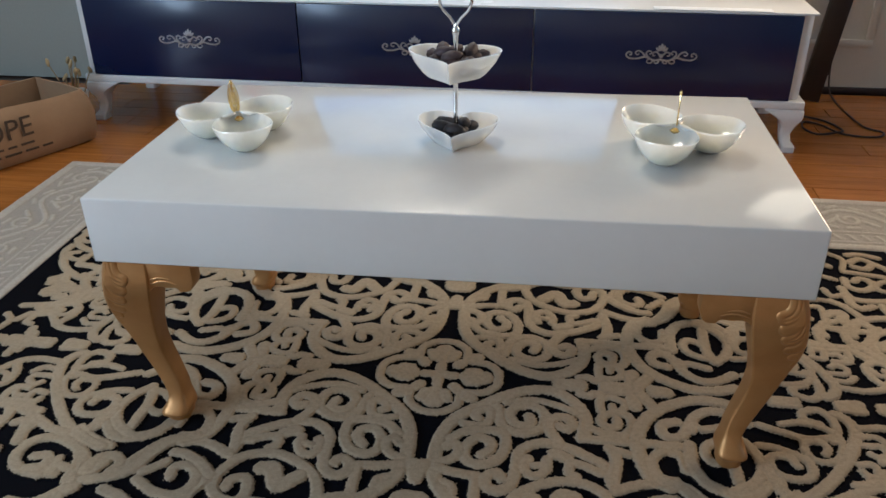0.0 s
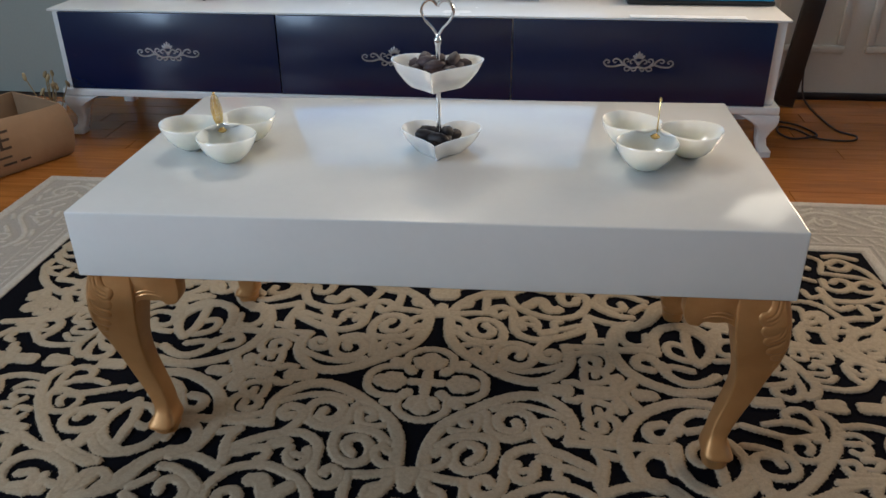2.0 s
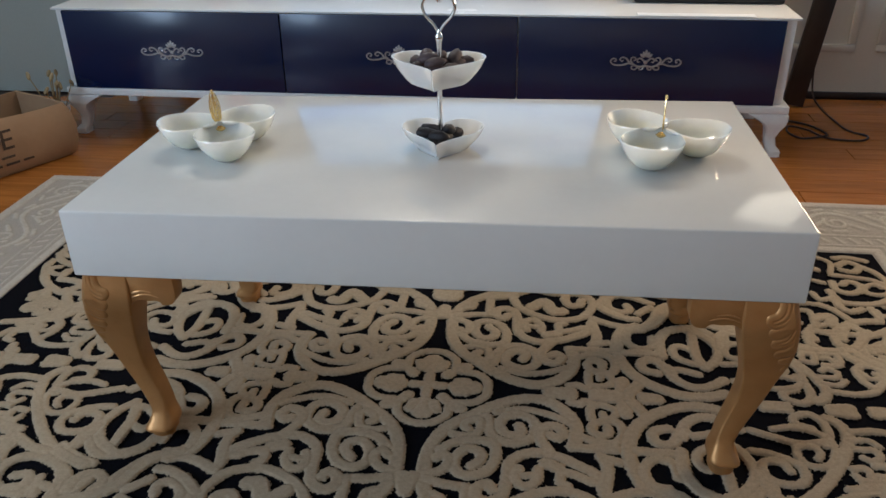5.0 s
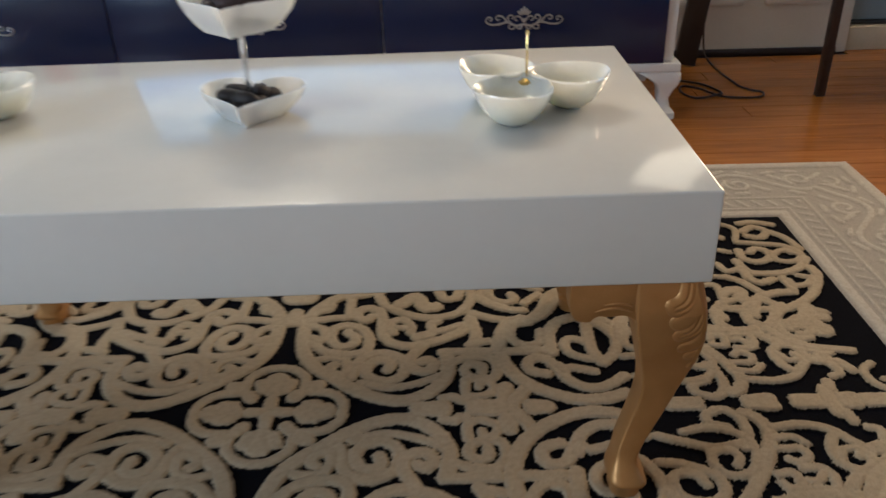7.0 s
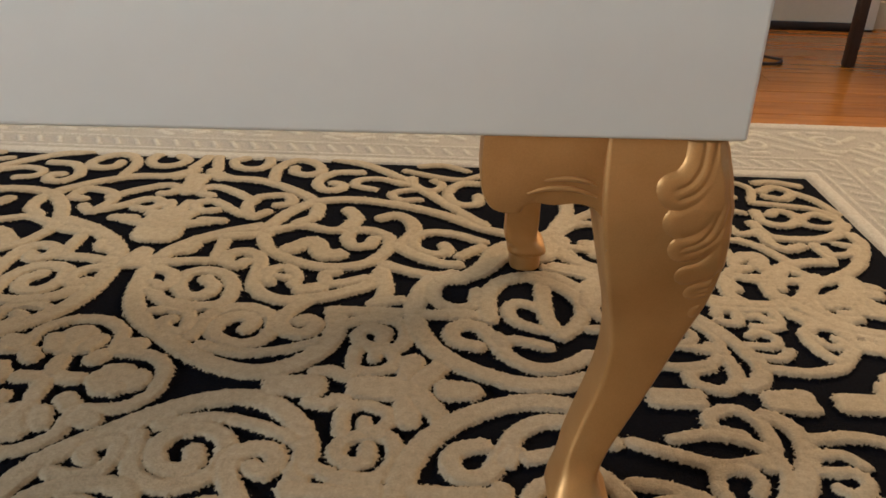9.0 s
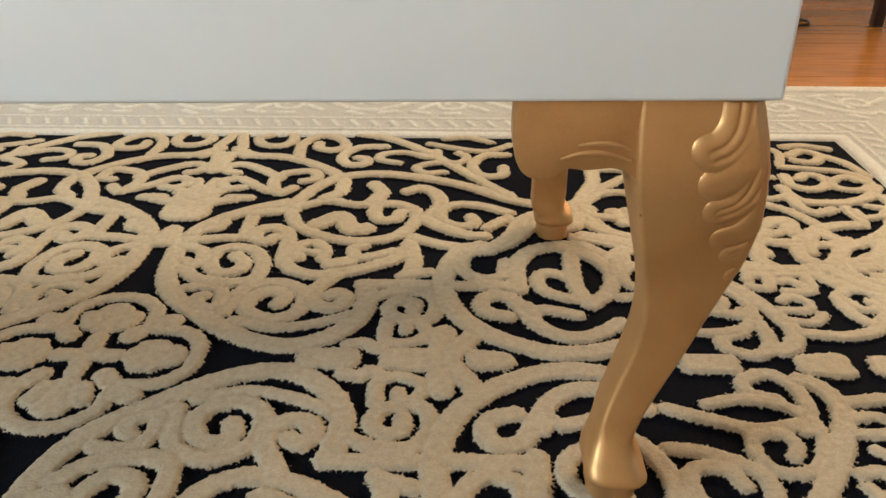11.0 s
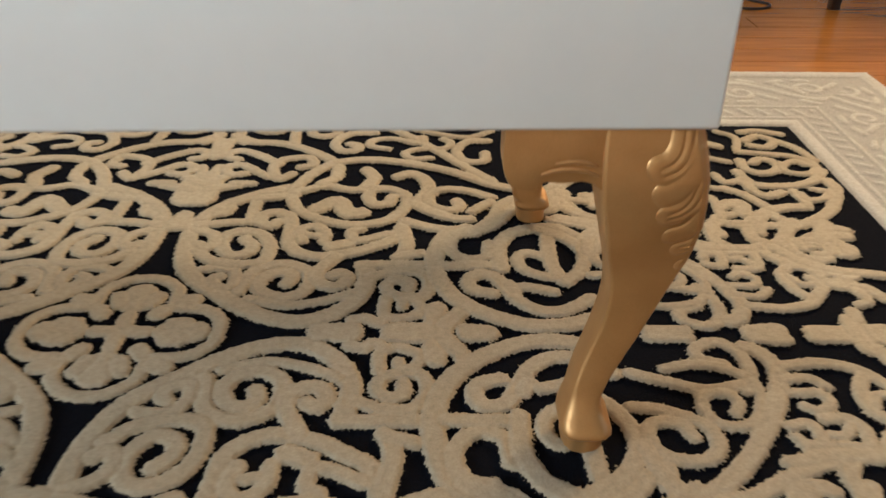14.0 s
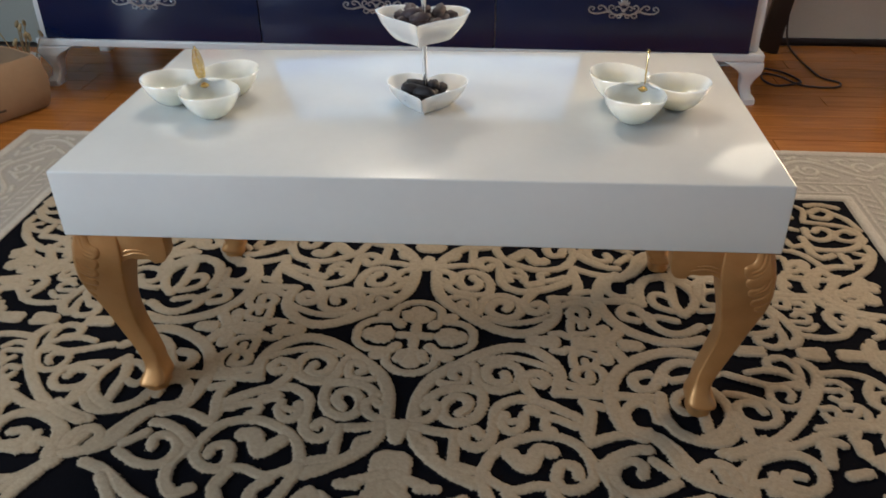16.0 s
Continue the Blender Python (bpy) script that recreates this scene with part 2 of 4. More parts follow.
def tube(bm, pts, radius, sides=8, cap=True, closed=False):
    """A round bar along points; radius is a number or a function of 0..1."""
    loops = []
    up = Vector((0.123, 0.31, 0.94)).normalized()
    n = len(pts)
    for i, p in enumerate(pts):
        a, b = (pts[i - 1], pts[(i + 1) % n]) if closed else (pts[max(i - 1, 0)], pts[min(i + 1, n - 1)])
        d = (Vector(b) - Vector(a)).normalized()
        x = d.cross(up)
        x = x.normalized() if x.length > 1e-4 else Vector((1, 0, 0))
        up = x.cross(d).normalized()
        r = radius(i / (n - 1)) if callable(radius) else radius
        loops.append([Vector(p) + r * (math.cos(q) * x + math.sin(q) * up) for q in (2 * math.pi * k / sides for k in range(sides))])
    return rings(bm, loops, cap, closed)


def lathe(bm, profile, sides=32, centre=(0, 0)):
    """Turns (radius, z) about the upright axis."""
    loops = [[(centre[0] + r * math.cos(a), centre[1] + r * math.sin(a), z)
              for a in (2 * math.pi * k / sides for k in range(sides))] for r, z in profile]
    return rings(bm, loops, cap=True)


def lump(bm, place, size, turn=(0, 0, 0), seg=10, rough=0.0, seed=0):
    """A rounded, uneven body."""
    m = Matrix.LocRotScale(place, Euler(turn), size)
    g = bmesh.ops.create_uvsphere(bm, u_segments=seg, v_segments=max(6, seg * 2 // 3), radius=1.0)
    for v in g["verts"]:
        if rough:
            v.co *= 1 + rough * noise.noise(v.co * 2.3 + Vector((seed * 7.1, seed * 3.3, 0)))
        v.co = m @ v.co
    return bm

# ---- the room ----
FLOOR = -0.012
X0, X1, Y0, Y1, H = -3.0, 3.0, -2.6, 2.15, 2.6


def structure(name, bm, material, label, smooth=False):
    return tagged(part(name, bm, material, None, label, smooth), kind="structure")


floor = structure("floor", cuboid(X0 - 0.2, X1 + 0.2, Y0 - 0.2, Y1 + 0.9, FLOOR - 0.10, FLOOR - 0.006), M_DARKWOOD, "reddish brown glossy wooden plank floor")
structure("ceiling", cuboid(X0 - 0.2, X1 + 0.2, Y0 - 0.2, Y1 + 0.9, H, H + 0.1), M_CEIL, "plain white ceiling")
structure("wall_back", cuboid(X0 - 0.2, 1.66, Y1, Y1 + 0.12, FLOOR, H), M_PANEL, "white panelled wall behind the cabinet")
# front wall is out of view; pale so that it bounces light onto the table
structure("wall_front", cuboid(X0 - 0.2, X1 + 0.2, Y0 - 0.12, Y0, FLOOR, H), M_PANEL, "plain pale wall")
# unseen right wall; its opening is added and only lets in sky light
bm = cuboid(X1, X1 + 0.12, Y0, -0.9, FLOOR, H)
box(bm, X1, X1 + 0.12, 0.7, Y1 + 0.9, FLOOR, H)
box(bm, X1, X1 + 0.12, -0.9, 0.7, 2.25, H)
box(bm, X1, X1 + 0.12, -0.9, 0.7, FLOOR, 0.6)
structure("wall_right", bm, M_WALL, "pale wall with a window opening")
bm = cuboid(X0 - 0.12, X0, Y0, -2.40, FLOOR, H)
box(bm, X0 - 0.12, X0, -0.80, Y1, FLOOR, H)
box(bm, X0 - 0.12, X0, -2.40, -0.80, 2.25, H)
box(bm, X0 - 0.12, X0, -2.40, -0.80, FLOOR, 0.85)
structure("wall_left", bm, M_WALL, "pale wall with a window opening")
structure("wall_niche", cuboid(X0, -1.51, 2.0, 2.14, FLOOR, H), M_WALL, "grey-green painted wall beside the cabinet")
structure("wall_passage", cuboid(1.54, X1 + 0.2, Y1 + 0.75, Y1 + 0.87, FLOOR, H), M_WALL, "pale wall beyond the opening")

# white mouldings on the panelled wall
for k, (xa, xb, za, zb) in enumerate(((-1.40, -0.56, 0.168, 0.86), (-0.45, 0.41, 0.168, 0.86), (0.52, 0.95, 0.168, 0.86), (1.02, 1.305, 0.163, 0.86), (1.38, 1.62, 0.163, 0.86))):
    frame_bm = bmesh.new()
    for p in ((xa, xb, za, za + 0.028), (xa, xb, zb - 0.028, zb), (xa, xa + 0.028, za + 0.028, zb - 0.028), (xb - 0.028, xb, za + 0.028, zb - 0.028)):
        box(frame_bm, p[0], p[1], Y1 - 0.018, Y1 - 0.0005, p[2], p[3], 0.006, 2)
    structure("trim", frame_bm, M_PANEL, "white wall moulding", True)
structure("baseboard", cuboid(-1.5, 1.66, Y1 - 0.014, Y1 - 0.0005, FLOOR - 0.005, FLOOR + 0.022, 0.003), M_DARKWOOD, "thin dark skirting strip", True)

# glazed balcony door beside the panelled wall
door = tagged(new("door_1"), "grey-blue door leaf on a cream threshold", "door", kind="structure")
part("frame_post", cuboid(1.662, 1.70, Y1 + 0.0, Y1 + 0.12, FLOOR, 2.1, 0.004), M_PANEL, door, "cream door post")
part("leaf", cuboid(1.703, 2.6, Y1 + 0.06, Y1 + 0.10, 0.088, 2.1, 0.003), M_DOORPAINT, door, "grey-blue door leaf")
part("rail", cuboid(1.703, 2.6, Y1 + 0.045, Y1 + 0.11, 0.074, 0.086, 0.002), M_BLACK, door, "dark rubber seal")
part("sill", cuboid(1.703, 2.6, Y1 + 0.02, Y1 + 0.12, FLOOR, 0.072, 0.004), M_SILL, door, "cream threshold")

# ---- television cabinet ----
CF = 1.75
# the cabinet stands turned by a degree to the table
CABINET = pose(-0.024, -0.152, -0.0004, 0, 0, -0.99) @ Matrix.Diagonal((0.955, 0.955, 0.9665, 1))
cab = thing("tv_cabinet", CABINET, "long white cabinet with glossy navy drawers and curved feet", "cabinet")
part("body", cuboid(-1.492, 0.935, CF + 0.004, CF + 0.42, 0.158, 0.4195, 0.003), M_CABINET, cab)
part("top", cuboid(-1.50, 0.945, CF - 0.012, CF + 0.43, 0.4205, 0.428, 0.002, 2), M_CABINET, cab, "white cabinet top")
part("plinth", cuboid(-1.505, 0.955, CF - 0.016, CF + 0.43, 0.130, 0.1565, 0.005, 3), M_CABINET, cab, "white base moulding")


def flourish(bm, s):
    """A leafy scroll handle in the x-z plane, s metres wide."""
    def stroke(pts, rad, taper=0.45):
        tube(bm, [Vector((x, -0.006, z)) * s for x, _, z in spline([(x, 0, z) for x, z in pts], 5)], lambda q: rad * s * (1 - taper * q), 6)
    for sx in (-1, 1):
        # the long stem with an open curl at its outer end
        stroke([(sx * x, z) for x, z in ((0.0, -0.05), (0.10, -0.065), (0.22, -0.02), (0.33, -0.045), (0.44, -0.045), (0.495, 0.0), (0.465, 0.045), (0.42, 0.035), (0.425, 0.005), (0.45, 0.008))], 0.016)
        # upper scrolls
        stroke([(sx * x, z) for x, z in ((0.22, -0.02), (0.27, 0.045), (0.33, 0.065), (0.365, 0.035), (0.335, 0.008), (0.31, 0.025))], 0.014)
        stroke([(sx * x, z) for x, z in ((0.16, -0.04), (0.21, 0.02), (0.19, 0.065), (0.145, 0.06), (0.145, 0.025), (0.17, 0.025))], 0.014)
        stroke([(sx * x, z) for x, z in ((0.02, 0.01), (0.07, 0.055), (0.115, 0.04), (0.11, 0.0), (0.08, 0.005))], 0.014)
        # lower curls
        stroke([(sx * x, z) for x, z in ((0.10, -0.06), (0.14, -0.105), (0.19, -0.095), (0.19, -0.06), (0.165, -0.062))], 0.013)
        stroke([(sx * x, z) for x, z in ((0.02, -0.05), (0.04, -0.10), (0.08, -0.105), (0.085, -0.075))], 0.013)
        for ang, l in ((0.35, 0.065), (0.75, 0.055)):
            lump(bm, Vector((sx * math.sin(ang) * 0.085, -0.008, 0.03 + math.cos(ang) * 0.085)) * s, (0.018 * s, 0.012 * s, l * 0.7 * s), (0, sx * ang, 0), 8)
    lump(bm, Vector((0, -0.008, 0.125)) * s, (0.020 * s, 0.014 * s, 0.055 * s), (0, 0, 0), 8)
    lump(bm, Vector((0, -0.008, 0.0)) * s, (0.032 * s, 0.012 * s, 0.03 * s), (0, 0, 0), 8)
    return bm


for a, b, hx in ((-1.462, -0.699, -1.085), (-0.695, 0.085, -0.30), (0.089, 0.902, 0.492)):
    d = part("drawer", cuboid(a, b, CF - 0.016, CF + 0.003, 0.1575, 0.4195, 0.002), M_NAVY, cab, "glossy navy drawer front")
    h = part("handle", flourish(bmesh.new(), 0.22), M_SILVER, d, "silver scrollwork handle")
    h.location = (hx, CF - 0.0165, 0.288)


def cab_foot():
    """A white cabriole foot: a shoulder that sweeps down to a narrow ankle and a turned-out toe."""
    bm = bmesh.new()
    loops = []
    for z, xo, xi, yf, yb in ((0.1295, 0.0, -0.13, 0.0, 0.11), (0.125, 0.004, -0.12, -0.004, 0.10), (0.108, 0.004, -0.088, -0.006, 0.085),
                              (0.092, 0.0, -0.066, -0.004, 0.07), (0.07, -0.012, -0.056, 0.006, 0.06), (0.045, -0.022, -0.056, 0.012, 0.05),
                              (0.02, -0.018, -0.052, 0.006, 0.046), (0.006, -0.004, -0.046, -0.006, 0.042), (FLOOR, -0.004, -0.046, -0.006, 0.042)):
        c = 0.006
        loops.append([(xi + c, yf, z), (xo - c, yf, z), (xo, yf + c, z), (xo, yb - c, z), (xo - c, yb, z), (xi + c, yb, z), (xi, yb - c, z), (xi, yf + c, z)])
    return rings(bm, loops)


foot_r = part("foot", cab_foot(), M_CABINET, cab)
foot_r.location = (0.955, CF - 0.012, 0)
for x, y, sx, sy in ((-1.505, CF - 0.012, -1, 1), (0.955, CF + 0.42, 1, -1), (-1.505, CF + 0.42, -1, -1)):
    bmf = cab_foot()
    bmesh.ops.scale(bmf, vec=(sx, sy, 1), verts=bmf.verts[:])
    if sx * sy < 0:
        bmesh.ops.reverse_faces(bmf, faces=bmf.faces[:])
    f = part("foot", bmf, M_CABINET, cab)
    f.location = (x, y, 0)

# ---- things on the cabinet ----
CT = 0.4285
tv = thing("television", CABINET @ pose(-0.19, 2.02, CT), "large flat television, switched on, on a metal stand", "television")
bm = bmesh.new()
for sx in (-1, 1):
    pts = spline([(0, 0.03, 0.05), (sx * 0.10, 0.01, 0.028), (sx * 0.24, -0.02, 0.011), (sx * 0.355, -0.045, 0.007)], 6)
    tube(bm, pts, lambda q: 0.010 - 0.004 * q, 8)
part("stand", bm, M_STEELBLUE, tv, "curved metal stand")
part("neck", cuboid(-0.05, 0.05, 0.02, 0.05, 0.03, 0.12, 0.006), M_BLACK, tv)
part("housing", cuboid(-0.62, 0.62, 0.02, 0.06, 0.10, 0.82, 0.006), M_BLACK, tv)
part("screen", cuboid(-0.605, 0.605, 0.014, 0.019, 0.115, 0.805), M_SCREEN, tv, "lit screen")

lap = thing("laptop", CABINET @ pose(0.70, 2.03, CT), "closed laptop in a bright blue case", "laptop")
part("base", cuboid(-0.24, 0.24, -0.08, 0.15, 0.001, 0.016, 0.005, 3), M_BLACK, lap)
part("lid", cuboid(-0.235, 0.235, -0.082, 0.145, 0.0165, 0.030, 0.005, 3), M_BLUE, lap, "bright blue lid")
# thin white strip along the front edge of the cabinet top
thin_strip = part("edge_strip", cuboid(0.455, 0.81, CF - 0.0125, CF + 0.03, CT + 0.0005, CT + 0.002), M_PAPER, None, smooth=False)
thin_strip.matrix_world = CABINET
tagged(thin_strip, "strip of white paper on the cabinet edge", "paper")

bot = thing("bottle", CABINET @ pose(-1.375, 1.94, CT), "small purple bottle with a pale cap", "bottle")
part("body", lathe(bmesh.new(), [(0.0, 0.0), (0.026, 0.001), (0.028, 0.006), (0.027, 0.03), (0.022, 0.042), (0.012, 0.048), (0.011, 0.052)], 20), M_PURPLE, bot)
part("cap", lathe(bmesh.new(), [(0.0, 0.0525), (0.013, 0.0525), (0.013, 0.072), (0.011, 0.076), (0.0, 0.077)], 20), M_PAPER, bot, "pale cap")

tray = thing("planter_tray", CABINET @ pose(-1.165, 1.955, CT), "white rectangular tray holding two dark pots", "tray")
bm = cuboid(-0.09, 0.09, -0.04, 0.04, 0.0, 0.008, 0.003)
for p in ((-0.09, 0.09, -0.04, -0.034), (-0.09, 0.09, 0.034, 0.04), (-0.09, -0.084, -0.034, 0.034), (0.084, 0.09, -0.034, 0.034)):
    box(bm, *p, 0.0085, 0.028, 0.002)
part("tray_body", bm, M_CABINET, tray)
for sx in (-0.045, 0.045):
    part("pot", lathe(bmesh.new(), [(0.0, 0.009), (0.026, 0.009), (0.032, 0.06), (0.034, 0.065), (0.028, 0.066), (0.0, 0.060)], 18, (sx, 0)), M_SOIL, tray, "dark violet pot")

car = thing("toy_car", CABINET @ pose(-0.985, 1.95, CT, 0, 0, 20), "red plastic toy car", "toy")
bm = bmesh.new()
rings(bm, [[(-0.055, y, 0.012), (0.055, y, 0.012), (0.058, y, 0.028), (0.03, y, 0.034), (0.012, y, 0.052), (-0.032, y, 0.052), (-0.054, y, 0.034)] for y in (-0.024, -0.027, 0.027, 0.024)])
part("car_body", bm, M_RED, car)
part("bumper", cuboid(-0.057, 0.057, -0.031, -0.0275, 0.010, 0.016, 0.001), M_PAPER, car, "white trim strip")
for wx in (-0.034, 0.034):
    for wy in (-0.026, 0.026):
        wb = lathe(bmesh.new(), [(0.0, -0.005), (0.010, -0.005), (0.012, -0.003), (0.012, 0.003), (0.010, 0.005), (0.0, 0.005)], 16)
        w = part("wheel", wb, M_BLACK, car)
        w.matrix_basis = pose(wx, wy, 0.0122, 90, 0, 0)

toy = thing("toy_figure_block", CABINET @ pose(-0.87, 2.02, CT), "small violet plastic toy", "toy")
bm = lump(bmesh.new(), (0, 0, 0.03), (0.04, 0.025, 0.03), (0, 0, 0.3), 14, 0.12, 3)
part("toy_body", bm, M_PURPLE, toy)
bm = lump(bmesh.new(), (0.03, -0.004, 0.058), (0.016, 0.014, 0.018), (0, 0, 0), 12, 0.1, 5)
part("knob", bm, M_PURPLE, toy)

# ---- right of the cabinet ----
board = thing("leaning_board", pose(1.085, 2.02, FLOOR) @ Matrix.Scale(0.94, 4), "dark brown wooden board leaning beside the cabinet", "board")
bm = cuboid(-0.039, 0.039, -0.012, 0.012, 0.0, 0.95, 0.003)
bmesh.ops.rotate(bm, cent=(0, 0, 0), matrix=Euler((radians(-6), radians(8.5), 0)).to_matrix(), verts=bm.verts[:])
lowest = min(v.co.z for v in bm.verts)
bmesh.ops.translate(bm, vec=(0, 0, -lowest), verts=bm.verts[:])
part("plank", bm, M_DARKWOOD, board)

con = thing("console_table", pose(1.405, 1.665, FLOOR) @ Matrix.Scale(0.94, 4), "slim dark wooden console table against the wall", "table")
for lx in (0.0, 0.9):
    part("leg", cuboid(lx - 0.014, lx + 0.014, -0.014, 0.014, 0.0, 0.75, 0.003), M_DARKWOOD, con)
part("tabletop", cuboid(-0.04, 0.95, -0.04, 0.49, 0.75, 0.775, 0.004), M_DARKWOOD, con)

cable_bm = bmesh.new()
zc = FLOOR + 0.004
tube(cable_bm, spline([(1.160, Y1 - 0.024, 0.42), (1.165, Y1 - 0.028, 0.2), (1.175, Y1 - 0.04, 0.03), (1.180, 2.016, zc), (1.185, 1.852, zc), (1.199, 1.751, zc), (1.243, 1.700, zc), (1.218, 1.657, zc),
                       (1.160, 1.653, zc), (1.102, 1.677, zc), (1.064, 1.751, zc), (1.015, 1.782, zc), (0.996, 1.719, zc), (1.025, 1.661, zc), (1.093, 1.673, zc + 0.004),
                       (1.117, 1.712, zc), (1.083, 1.797, zc), (1.015, 1.844, zc), (0.948, 1.883, zc), (0.774, 1.930, zc)], 8), 0.0035, 7)
tagged(part("power_cable", cable_bm, M_CABLE, None), "dark reddish brown power cable coiled on the floor", "cable")

# ---- bag beside the cabinet ----
# its lettered side runs along local x
bag = thing("storage_bag", pose(-1.487, 1.035, FLOOR, 0, 0, 61.8) @ Matrix.Scale(0.92, 4), "brown kraft cloth storage bag with dark lettering", "bag")
bm = bmesh.new()
BL0, BL1, BW, BH = -0.30, 0.37, 0.30, 0.188
loops = []
for z, o in ((0.0, -0.012), (0.01, 0.0), (0.05, 0.012), (0.11, 0.014), (0.165, 0.004), (BH, -0.008)):
    lp = []
    for (xa, ya), (xb, yb) in zip(((BL0 - o, -o), (BL1 + o, -o), (BL1 + o, BW + o), (BL0 - o, BW + o)), ((BL1 + o, -o), (BL1 + o, BW + o), (BL0 - o, BW + o), (BL0 - o, -o))):
        for k in range(10):
            q = k / 10
            x, y = xa + (xb - xa) * q, ya + (yb - ya) * q
            w = noise.noise(Vector((x * 9, y * 9, z * 14))) * 0.010
            lp.append((x + w, y + w * 0.3, z + (0.016 * noise.noise(Vector((x * 5, y * 5, 3))) if z > 0.15 else 0)))
    loops.append(lp)
inner = [[(p[0] * 0.985 + 0.0006, 0.004 + p[1] * 0.97, p[2] - 0.001) for p in loops[-1]], [(p[0] * 0.98, 0.006 + p[1] * 0.96, 0.06) for p in loops[1]]]
rings(bm, loops + inner)
part("bag_body", bm, M_KRAFT, bag)
bm = bmesh.new()
rings(bm, [[(p[0] * 0.97, 0.008 + p[1] * 0.94, 0.0611) for p in loops[1]], [(p[0] * 0.97, 0.008 + p[1] * 0.94, 0.064) for p in loops[1]]])
part("lining", bm, M_KRAFTIN, bag)


def lettering(text, size, m, parent):
    """Flat printed words, a child mesh."""
    cu = bpy.data.curves.new("lettering", "FONT")
    cu.body, cu.size, cu.align_x, cu.extrude, cu.resolution_u = text, size, "LEFT", 0.0006, 3
    tmp = new("lettering", cu)
    me = bpy.data.meshes.new_from_object(tmp.evaluated_get(bpy.context.evaluated_depsgraph_get()))
    bpy.data.objects.remove(tmp)
    me.materials.clear()
    me.materials.append(M_INK)
    ob = new("lettering", me)
    ob.parent, ob.matrix_basis = parent, m
    return ob


lettering("HOPE", 0.095, pose(-0.085, -0.0175, 0.095, 90, 0, 0), bag)
for zz, xs in ((0.066, ((-0.10, -0.03), (-0.015, 0.045), (0.06, 0.09), (0.105, 0.15))), (0.042, ((-0.09, -0.04), (-0.025, 0.03), (0.045, 0.10), (0.115, 0.16), (0.175, 0.21)))):
    for xa, xb in xs:
        part("lettering_bar", cuboid(xa, xb, -0.0185, -0.0155, zz, zz + 0.0065), M_INK, bag, smooth=False)

twigs = thing("dried_bouquet", pose(-1.46, 1.49, FLOOR) @ Matrix.Scale(0.93, 4), "dried flowers with pale heads standing behind the bag", "dried flowers")
rnd = random.Random(5)
for k in range(9):
    bm = bmesh.new()
    tip = Vector((rnd.uniform(-0.06, 0.06), rnd.uniform(-0.05, 0.05), rnd.uniform(0.17, 0.25)))
    tube(bm, spline([(tip.x * 0.2, tip.y * 0.2, 0.0), (tip.x * 0.5, tip.y * 0.6, tip.z * 0.6), tip], 4), 0.0022, 5)
    lump(bm, tip, (0.007, 0.007, 0.016), (rnd.uniform(-0.6, 0.6), rnd.uniform(-0.6, 0.6), 0), 7, 0.2, k)
    part("stem", bm, M_TWIG, twigs)
part("wrap", lathe(bmesh.new(), [(0.0, 0.0), (0.03, 0.001), (0.034, 0.05), (0.05, 0.12), (0.049, 0.121), (0.03, 0.06), (0.0, 0.055)], 14), M_PAPER, twigs, "pale paper wrap")

# ---- coffee table ----
TZ, TB, TD, TW, TR = 0.4388, 0.3314, 0.572, 0.525, 0.531
table = thing("coffee_table", pose(0, 0, 0, 0, -0.556, 0), "white lacquered coffee table on carved gold cabriole legs", "table")
part("tabletop", cuboid(-TW, TR, 0.0, TD, TB, TZ, 0.003, 3), M_TABLE, table, "glossy white slab top")


def leg_shaft(straight):
    """Squared cabriole leg for the front right corner; the corner of the top is at (0, 0). straight: a back leg, whose shaft drops upright."""
    rows = [(0.331, -0.010, -0.078, 0.006, 0.068), (0.308, -0.004, -0.078, 0.003, 0.068), (0.290, 0.000, -0.077, 0.002, 0.067), (0.268, 0.003, -0.074, 0.004, 0.066),
            (0.245, 0.005, -0.069, 0.010, 0.066), (0.215, 0.004, -0.062, 0.021, 0.068), (0.190, 0.000, -0.056, 0.031, 0.073), (0.163, -0.006, -0.052, 0.039, 0.080),
            (0.138, -0.013, -0.053, 0.043, 0.083), (0.113, -0.021, -0.058, 0.046, 0.084), (0.089, -0.031, -0.065, 0.046, 0.083), (0.065, -0.042, -0.072, 0.043, 0.081),
            (0.048, -0.047, -0.076, 0.038, 0.080), (0.036, -0.045, -0.080, 0.031, 0.081), (0.027, -0.040, -0.083, 0.023, 0.082), (0.020, -0.036, -0.084, 0.019, 0.083),
            (0.0155, -0.036, -0.083, 0.020, 0.082), (0.0135, -0.041, -0.080, 0.026, 0.079), (0.009, -0.041, -0.080, 0.026, 0.079), (-0.006, -0.041, -0.080, 0.027, 0.079)]
    if straight:
        rows = [(z, -0.048, -0.088, yf, yb) if 0.03 < z < 0.25 else (z, xo, xi, yf, yb) for z, xo, xi, yf, yb in rows]
    pts = [spline([Vector((r[0], r[1 + i], 0)) for r in rows], 4) for i in range(4)]
    loops = []
    for a, b, c, d in zip(*pts):
        z, xo, xi, yf, yb = a.x, a.y, b.y, c.y, d.y
        rr = 0.0035 if z > 0.06 else 0.0035 + 0.0165 * (1 - z / 0.06)
        rr = min(rr, 0.45 * (xo - xi), 0.45 * (yb - yf))
        lp = []
        for cx, cy, a0 in ((xo - rr, yf + rr, -90), (xo - rr, yb - rr, 0), (xi + rr, yb - rr, 90), (xi + rr, yf + rr, 180)):
            for k in range(4):
                q = radians(a0 + 30 * k)
                lp.append((cx + rr * math.cos(q), cy + rr * math.sin(q), z))
        loops.append(lp)
    return rings(bmesh.new(), loops)


